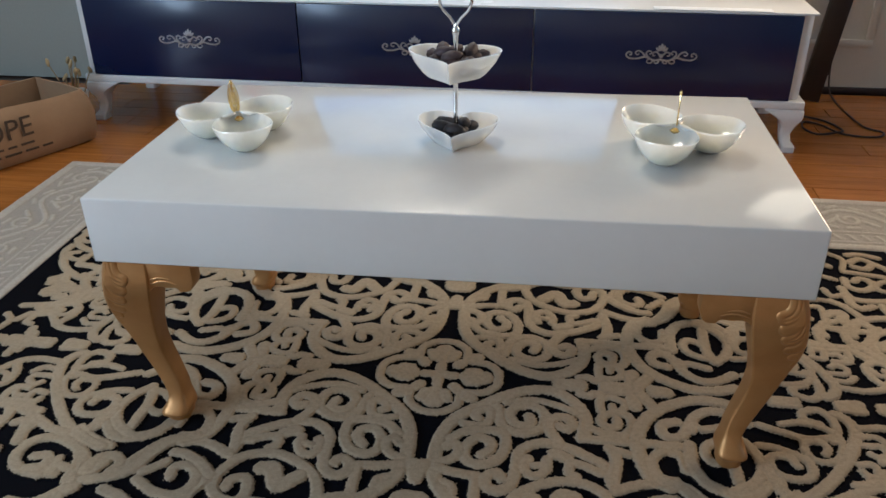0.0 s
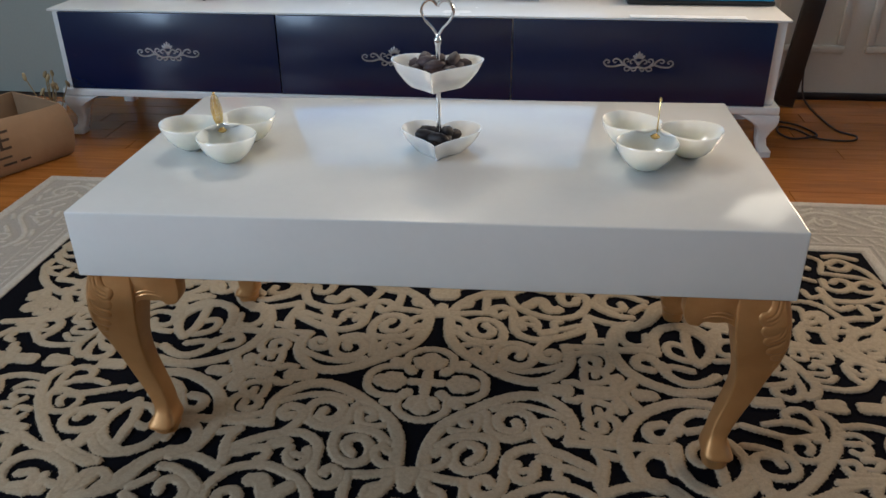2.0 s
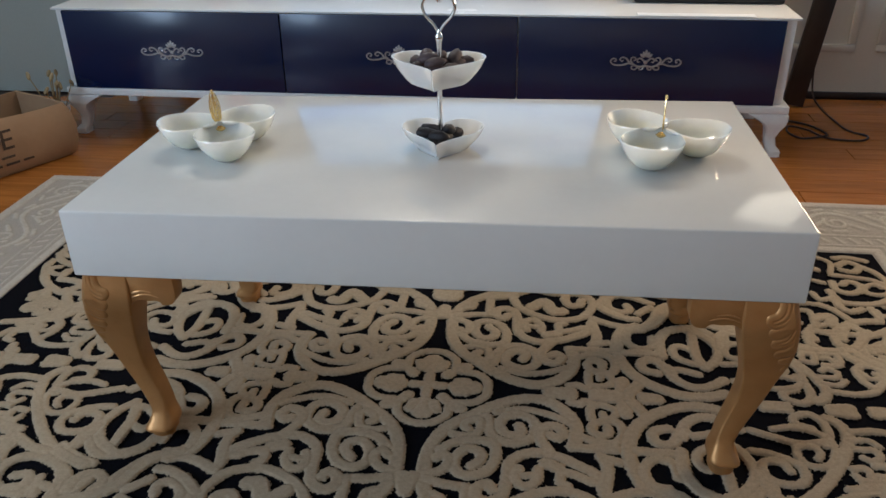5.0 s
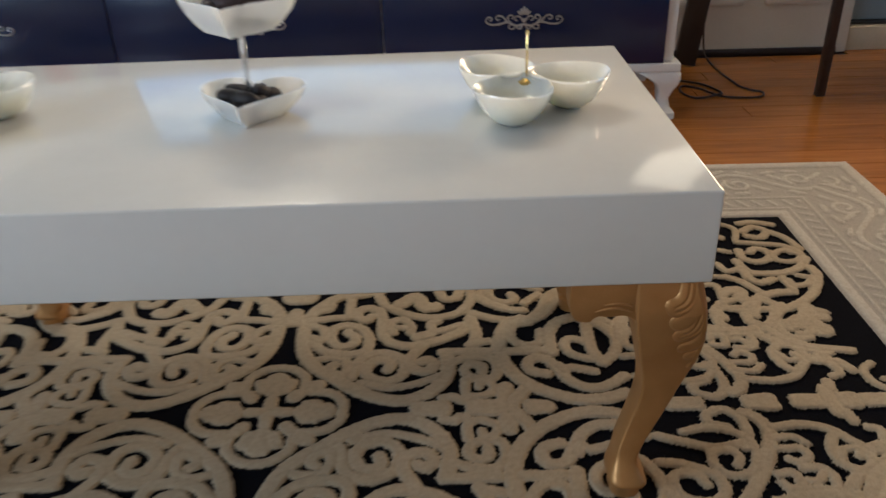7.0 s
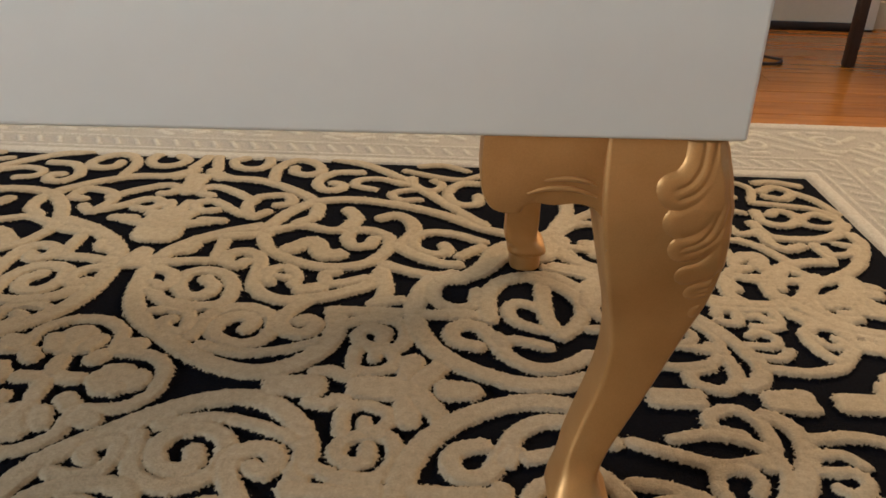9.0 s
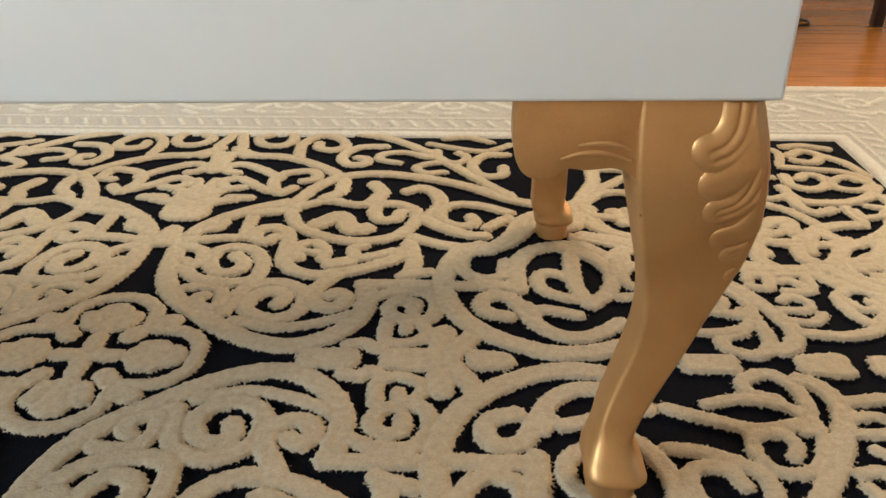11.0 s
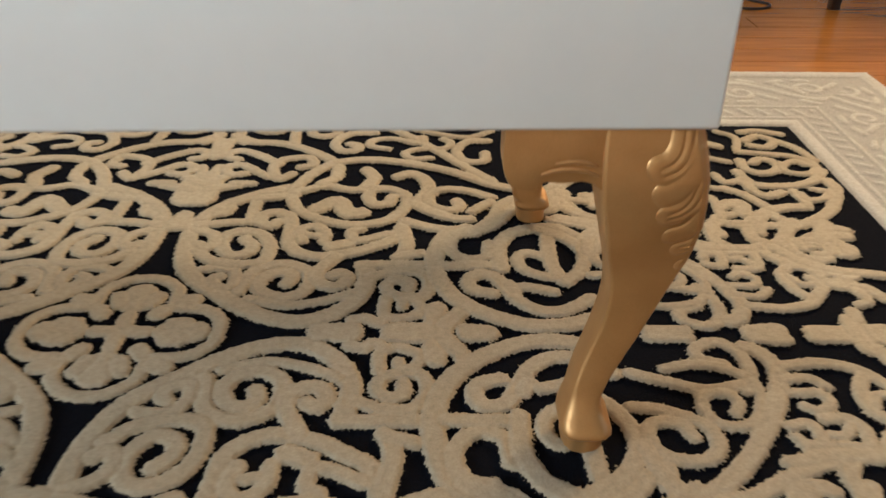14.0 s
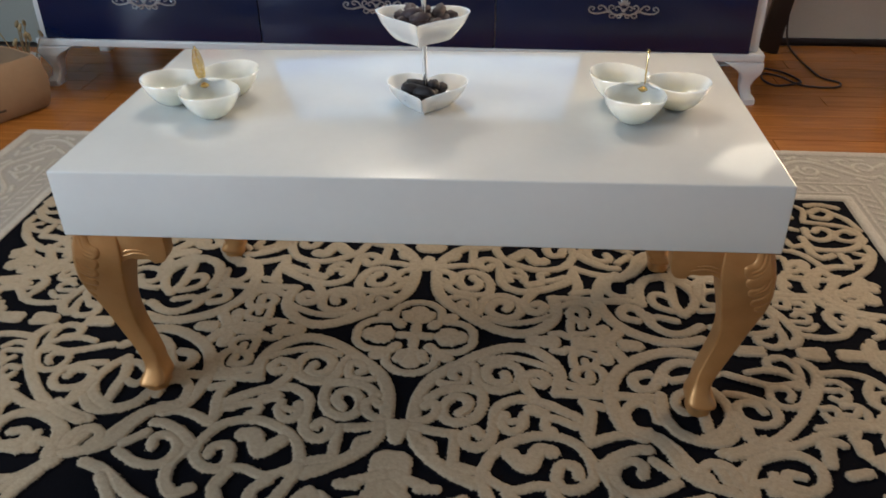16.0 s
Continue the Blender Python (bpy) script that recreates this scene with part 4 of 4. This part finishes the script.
scroll(0.018, (0.589, 0.306), (0.592, 0.336), (0.578, 0.341))
scroll(0.018, (0.528, 0.363), (0.561, 0.402), (0.608, 0.449), (0.630, 0.470))
scroll(0.021, (0.571, 0.495), (0.567, 0.442), (0.545, 0.388))
scroll(0.017, (0.582, 0.488), (0.619, 0.484))
scroll(0.033, (0.515, 0.298), (0.522, 0.318))
scroll(0.018, (0.894, 0.587), (0.925, 0.592), (0.961, 0.578))
scroll(0.018, (0.889, 0.549), (0.916, 0.569), (0.938, 0.550), (0.918, 0.522), (0.892, 0.529))
scroll(0.017, (0.864, 0.503), (0.911, 0.494), (0.949, 0.484), (0.970, 0.458), (0.970, 0.436))
scroll(0.017, (0.945, 0.546), (0.966, 0.520), (0.979, 0.472))
scroll(0.018, (0.855, 0.468), (0.855, 0.435), (0.878, 0.421), (0.907, 0.437), (0.908, 0.465), (0.889, 0.474), (0.874, 0.460))
scroll(0.015, (0.967, 0.432), (0.943, 0.419), (0.917, 0.428), (0.919, 0.449), (0.943, 0.467), (0.957, 0.454))
scroll(0.019, (0.837, 0.427), (0.846, 0.386), (0.873, 0.376), (0.912, 0.378), (0.951, 0.398), (0.975, 0.431))
scroll(0.019, (0.836, 0.394), (0.842, 0.359), (0.858, 0.343), (0.882, 0.354))
scroll(0.018, (0.799, 0.367), (0.823, 0.346), (0.844, 0.309))
scroll(0.021, (0.903, 0.309), (0.864, 0.304), (0.823, 0.282), (0.796, 0.245), (0.793, 0.215), (0.804, 0.207))
scroll(0.021, (0.843, 0.281), (0.854, 0.264), (0.844, 0.232), (0.822, 0.204), (0.788, 0.187), (0.746, 0.179), (0.716, 0.186))
scroll(0.018, (0.763, 0.260), (0.794, 0.251), (0.844, 0.253))
scroll(0.020, (0.848, 0.247), (0.880, 0.257), (0.919, 0.283), (0.946, 0.315), (0.970, 0.364), (0.970, 0.395))
scroll(0.017, (0.902, 0.358), (0.907, 0.314))
scroll(0.015, (0.911, 0.350), (0.914, 0.331), (0.941, 0.336), (0.955, 0.357), (0.936, 0.366))
scroll(0.027, (0.790, 0.317), (0.807, 0.315), (0.802, 0.289))
scroll(0.021, (0.875, 0.165), (0.849, 0.162), (0.833, 0.184), (0.837, 0.200), (0.856, 0.207), (0.863, 0.196))
scroll(0.025, (0.864, 0.210), (0.887, 0.223), (0.923, 0.223))
scroll(0.043, (0.890, 0.201), (0.904, 0.186))
scroll(0.020, (0.792, 0.180), (0.809, 0.159), (0.839, 0.141), (0.872, 0.123))
scroll(0.019, (0.908, 0.252), (0.931, 0.239))
scroll(0.027, (0.907, 0.255), (0.888, 0.211))
scroll(0.021, (0.542, 0.350), (0.542, 0.326), (0.550, 0.296), (0.587, 0.269), (0.631, 0.259), (0.660, 0.278), (0.663, 0.312), (0.643, 0.335), (0.601, 0.344))
scroll(0.019, (0.633, 0.306), (0.611, 0.302), (0.605, 0.324), (0.628, 0.334))
scroll(0.018, (0.583, 0.342), (0.583, 0.322), (0.557, 0.327))
scroll(0.019, (0.532, 0.329), (0.525, 0.296), (0.499, 0.288), (0.483, 0.305), (0.492, 0.324))
scroll(0.021, (0.523, 0.346), (0.483, 0.333), (0.455, 0.311), (0.440, 0.271), (0.419, 0.241), (0.386, 0.224))
scroll(0.020, (0.602, 0.006), (0.644, 0.006))
scroll(0.024, (0.719, 0.005), (0.752, 0.009))
scroll(0.025, (0.792, 0.005), (0.828, 0.004), (0.852, 0.006), (0.875, 0.008))
scroll(0.022, (0.842, 0.027), (0.838, 0.002))
scroll(0.019, (0.853, 0.028), (0.855, 0.045))
scroll(0.024, (0.896, 0.004), (0.935, 0.004))
scroll(0.015, (0.966, 0.021), (0.937, 0.027), (0.923, 0.047), (0.923, 0.072), (0.942, 0.090))
scroll(0.014, (0.945, 0.049), (0.962, 0.044))
scroll(0.017, (0.670, 0.054), (0.649, 0.046), (0.647, 0.027), (0.674, 0.015), (0.693, 0.033), (0.695, 0.068), (0.683, 0.096))
scroll(0.015, (0.604, 0.062), (0.635, 0.054), (0.671, 0.061), (0.688, 0.076))
scroll(0.017, (0.566, 0.069), (0.604, 0.084), (0.642, 0.096), (0.677, 0.088))
scroll(0.014, (0.629, 0.122), (0.634, 0.106), (0.658, 0.101), (0.668, 0.116), (0.660, 0.130))
scroll(0.015, (0.628, 0.124), (0.638, 0.145), (0.661, 0.150), (0.680, 0.138), (0.694, 0.110), (0.693, 0.084))
scroll(0.017, (0.557, 0.122), (0.588, 0.127), (0.623, 0.147), (0.631, 0.172), (0.617, 0.193), (0.590, 0.195), (0.570, 0.183), (0.565, 0.158), (0.578, 0.144), (0.600, 0.147), (0.609, 0.164))
scroll(0.017, (0.557, 0.176), (0.565, 0.209), (0.579, 0.228), (0.580, 0.243))
scroll(0.021, (0.702, 0.023), (0.719, 0.036), (0.725, 0.067), (0.704, 0.121), (0.678, 0.161), (0.649, 0.198), (0.611, 0.233), (0.570, 0.257), (0.532, 0.271))
scroll(0.019, (0.612, 0.247), (0.647, 0.237), (0.690, 0.213), (0.741, 0.192), (0.787, 0.191), (0.820, 0.201), (0.845, 0.231), (0.866, 0.264))
scroll(0.017, (0.735, 0.056), (0.778, 0.051), (0.812, 0.062), (0.832, 0.085), (0.848, 0.104))
scroll(0.014, (0.724, 0.080), (0.754, 0.076), (0.769, 0.091))
scroll(0.014, (0.726, 0.100), (0.755, 0.100), (0.762, 0.115), (0.746, 0.128), (0.734, 0.120))
scroll(0.015, (0.708, 0.149), (0.729, 0.146), (0.732, 0.170), (0.716, 0.176), (0.709, 0.165))
scroll(0.015, (0.746, 0.139), (0.770, 0.138), (0.780, 0.156), (0.775, 0.181))
scroll(0.013, (0.745, 0.161), (0.759, 0.162), (0.767, 0.150))
scroll(0.017, (0.813, 0.075), (0.801, 0.097), (0.799, 0.126), (0.819, 0.144), (0.841, 0.136), (0.847, 0.111))
scroll(0.013, (0.807, 0.120), (0.815, 0.104), (0.834, 0.104), (0.831, 0.119))
scroll(0.025, (0.856, 0.104), (0.879, 0.098))
scroll(0.019, (0.906, 0.074), (0.893, 0.096))
scroll(0.015, (0.870, 0.060), (0.884, 0.066), (0.880, 0.087))
scroll(0.015, (0.891, 0.120), (0.878, 0.113))
scroll(0.019, (0.811, 0.191), (0.833, 0.159), (0.868, 0.137), (0.927, 0.125))
scroll(0.015, (0.862, 0.175), (0.887, 0.177), (0.890, 0.196))
scroll(0.014, (0.850, 0.188), (0.851, 0.211), (0.872, 0.211))
scroll(0.020, (0.681, 0.237), (0.704, 0.227), (0.715, 0.232))
scroll(0.024, (0.691, 0.237), (0.683, 0.275))
scroll(0.019, (0.752, 0.227), (0.748, 0.251), (0.761, 0.274), (0.782, 0.283))
scroll(0.017, (0.809, 0.231), (0.818, 0.264), (0.837, 0.287))
scroll(0.020, (0.807, 0.545), (0.836, 0.525))
scroll(0.014, (0.852, 0.589), (0.877, 0.561), (0.863, 0.510))
scroll(0.015, (0.794, 0.484), (0.835, 0.463))
scroll(0.015, (0.798, 0.415), (0.807, 0.388), (0.836, 0.399))
scroll(0.015, (0.724, 0.358), (0.780, 0.369), (0.824, 0.350))
scroll(0.015, (0.747, 0.338), (0.768, 0.338), (0.771, 0.308), (0.764, 0.261))
scroll(0.019, (0.772, 0.302), (0.797, 0.318))
scroll(0.020, (0.742, 0.250), (0.739, 0.215), (0.747, 0.199))
scroll(0.015, (0.766, 0.259), (0.802, 0.260))
scroll(0.020, (0.707, 0.299), (0.736, 0.290))
scroll(0.017, (0.689, 0.197), (0.736, 0.189), (0.780, 0.189))
scroll(0.021, (0.010, 0.000), (0.029, 0.000))
scroll(0.021, (0.000, 0.012), (0.000, 0.030))
scroll(0.038, (0.056, 0.000), (0.084, 0.000))
scroll(0.023, (0.057, 0.015), (0.071, 0.016))
scroll(0.042, (0.000, 0.058), (0.000, 0.075))
scroll(0.021, (0.018, 0.052), (0.024, 0.070))
scroll(0.023, (0.032, 0.033), (0.039, 0.042))
scroll(0.017, (0.054, 0.047), (0.088, 0.043), (0.109, 0.022), (0.112, 0.000))
scroll(0.017, (0.046, 0.054), (0.044, 0.084), (0.022, 0.105), (0.000, 0.110))
scroll(0.025, (0.057, 0.061), (0.067, 0.063))


def distance(u, v, pts):
    """Distance of grid points from a polyline."""
    d = np.full(u.shape, 9.0)
    for a, b in zip(pts, pts[1:]):
        ax, ay, bx, by = a.x, a.y, b.x, b.y
        l2 = max((bx - ax) ** 2 + (by - ay) ** 2, 1e-12)
        t = np.clip(((u - ax) * (bx - ax) + (v - ay) * (by - ay)) / l2, 0, 1)
        d = np.minimum(d, np.hypot(u - ax - t * (bx - ax), v - ay - t * (by - ay)))
    return d


def grid_mesh(name, us, vs, height, keep, material, label):
    """A sheet over a grid, with the cells that are kept."""
    nu, nv = len(us), len(vs)
    gu, gv = np.meshgrid(us, vs, indexing="ij")
    co = np.stack([gu, gv, height], -1).reshape(-1, 3)
    i, j = np.meshgrid(np.arange(nu - 1), np.arange(nv - 1), indexing="ij")
    a = i * nv + j
    quads = np.stack([a, a + nv, a + nv + 1, a + 1], -1)[keep].reshape(-1, 4)
    used, inv = np.unique(quads, return_inverse=True)
    quads, co = inv.reshape(-1, 4), co[used]
    me = bpy.data.meshes.new(name)
    me.vertices.add(len(co))
    me.vertices.foreach_set("co", co.astype(np.float32).ravel())
    me.loops.add(quads.size)
    me.loops.foreach_set("vertex_index", quads.astype(np.int32).ravel())
    me.polygons.add(len(quads))
    me.polygons.foreach_set("loop_start", np.arange(0, quads.size, 4, dtype=np.int32))
    me.polygons.foreach_set("use_smooth", np.ones(len(quads), dtype=bool))
    me.update(calc_edges=True)
    me.materials.append(material)
    ob = new(name, me)
    ob.parent, ob["label"] = rug, label
    return ob


def pile_field():
    nu, nv = int(round(RU / STEP)), int(round(RV / STEP))
    us, vs = np.linspace(0, RU, nu + 1), np.linspace(0, RV, nv + 1)
    gu, gv = np.meshgrid(us, vs, indexing="ij")
    f = np.full(gu.shape, -0.05)
    for width, pts in SCROLLS:
        line = spline([Vector((*p, 0)) for p in pts], 6)
        half = width / 2 + 0.0004
        lo_u, hi_u = min(p.x for p in line) - 0.04, max(p.x for p in line) + 0.04
        lo_v, hi_v = min(p.y for p in line) - 0.04, max(p.y for p in line) + 0.04
        iu = slice(int(np.searchsorted(us, lo_u)), int(np.searchsorted(us, hi_u)))
        iv = slice(int(np.searchsorted(vs, lo_v)), int(np.searchsorted(vs, hi_v)))
        if iu.stop <= iu.start or iv.stop <= iv.start:
            continue
        g = half - distance(gu[iu, iv], gv[iu, iv], line)
        old = f[iu, iv]
        crease = np.maximum(np.where(g < -0.0026, 0.05, -g - 0.0024), 0.0020)
        f[iu, iv] = np.maximum(np.minimum(old, crease), g)
    full = np.concatenate([f[:0:-1], f])
    full = np.concatenate([full[:, :0:-1], full], 1)
    wob = np.random.default_rng(4).normal(0, 0.0012, full.shape)
    full = np.where(full < 0.001, full + wob, full)
    rise = np.clip((full + 0.0018) / 0.0068, 0, 1)
    z = -0.0068 + 0.0065 * (1 - (1 - rise) ** 2.4) + np.random.default_rng(5).normal(0, 0.00014, full.shape)
    au, av = np.concatenate([-us[:0:-1], us]), np.concatenate([-vs[:0:-1], vs])
    keep = np.ones((len(au) - 1, len(av) - 1), bool)
    grid_mesh("pile_field", au, av, z, keep, M_RUGFIELD, "black pile with raised cream scrolls")


def pile_border():
    step = 0.004
    au, av = np.arange(-EU, EU + 1e-6, step), np.arange(-EV, EV + 1e-6, step)
    gu, gv = np.meshgrid(au, av, indexing="ij")
    # across the border: 0 at the field, 1 at the outer edge; along it: s
    du, dv = np.abs(gu) - RU, np.abs(gv) - RV
    side = du * (EV - RV) > dv * (EU - RU)
    q = np.where(side, du / (EU - RU), dv / (EV - RV)) * 0.28
    s = np.where(side, gv, gu)
    rel = np.full(gu.shape, -0.02)
    # inner guard: a plain lip and a row of slanted bars
    p = np.mod(s, 0.034) - 0.017
    bars = 0.0055 - np.abs(p + 0.5 * (q - 0.062))
    rel = np.where((q > 0.046) & (q < 0.078), bars, rel)
    rel = np.maximum(rel, 0.004 - np.abs(q - 0.036))
    rel = np.maximum(rel, 0.012 - np.abs(q - 0.012))
    rel = np.maximum(rel, 0.004 - np.abs(q - 0.088))
    # outer band: a waving stem with curls and leaves
    length = 0.30
    p = np.mod(s + 0.02, length)
    c = q - 0.170
    flip = np.where(p < length / 2, 1.0, -1.0)
    ph = np.mod(p, length / 2)
    cc = c * flip
    stem = [Vector((x * 0.01, 0.042 * math.sin(math.pi * x / 15.0), 0)) for x in range(16)]
    rel2 = 0.008 - distance(ph, cc, stem)
    curl = [Vector((0.078 + (0.032 - 0.020 * k / 16) * math.cos(2.4 + 0.42 * k), -0.012 + (0.032 - 0.020 * k / 16) * math.sin(2.4 + 0.42 * k), 0)) for k in range(17)]
    rel2 = np.maximum(rel2, 0.0062 - distance(ph, cc, curl))
    for x, y, a, l in ((0.03, -0.022, 0.8, 0.016), (0.125, -0.03, -0.7, 0.018), (0.02, -0.052, -0.3, 0.014), (0.05, 0.058, 0.5, 0.014), (0.11, 0.052, -0.4, 0.014), (0.075, -0.058, 0.1, 0.013)):
        leaf = [Vector((x - l * math.cos(a), y - l * math.sin(a), 0)), Vector((x + l * math.cos(a), y + l * math.sin(a), 0))]
        rel2 = np.maximum(rel2, 0.0075 - distance(ph, cc, leaf))
    rel = np.where((q > 0.096) & (q < 0.243), rel2, rel)
    rel = np.maximum(rel, 0.017 - np.abs(q - 0.266))
    rise = np.clip((rel + 0.003) / 0.008, 0, 1)
    z = -0.0068 + 0.0045 * rise + np.random.default_rng(6).normal(0, 0.0003, gu.shape)
    z = np.where(q > 0.276, z - 0.004, z)
    inside = (du < 0) & (dv < 0)
    keep = ~(inside[:-1, :-1] & inside[1:, :-1] & inside[:-1, 1:] & inside[1:, 1:])
    grid_mesh("pile_border", au, av, z, keep, M_RUGBORDER, "pale low-pile border with tonal scrolls")


pile_field()
pile_border()

# ---- floor planks, laid across the room ----
plank_meshes = {}
rp = random.Random(8)


def plank_mesh(L):
    if L not in plank_meshes:
        bmp = cuboid(-L / 2 + 0.0006, L / 2 - 0.0006, -0.0444, 0.0444, FLOOR - 0.006, FLOOR, 0.0012, 1)
        me = bpy.data.meshes.new("plank")
        bmp.to_mesh(me)
        bmp.free()
        me.materials.append(M_FLOOR)
        plank_meshes[L] = me
    return plank_meshes[L]


def row_of_planks(x0, x1):
    """Start and length of the planks of one row, cut to end at the walls."""
    out, x = [], x0
    L = rp.choice((0.3, 0.5, 0.7, 0.9))
    while x < x1 - 1e-4:
        if x1 - x - L < 0.25:
            L = round(x1 - x, 2)
        out.append((x, L))
        x = round(x + L, 2)
        L = rp.choice((0.62, 0.9, 1.2))
    return out


for k in range(24):
    y = 0.95 + 0.09 * k
    for x, L in row_of_planks(X0 if y < 1.93 else -1.51 if y < 2.06 else 1.70, X1):
        ob = new("plank", plank_mesh(L))
        ob.parent = floor
        ob.location = (x + L / 2, y + 0.045, 0)
bmp = bmesh.new()
for k in range(39):
    y = 0.95 - 0.09 * (k + 1)
    for x, L in row_of_planks(X0, X1):
        box(bmp, x + 0.0006, x + L - 0.0006, y + 0.0006, y + 0.0894, FLOOR - 0.006, FLOOR)
rest = part("plank_rows", bmp, M_FLOOR, floor, smooth=False)
rest["kind"] = "stuff"
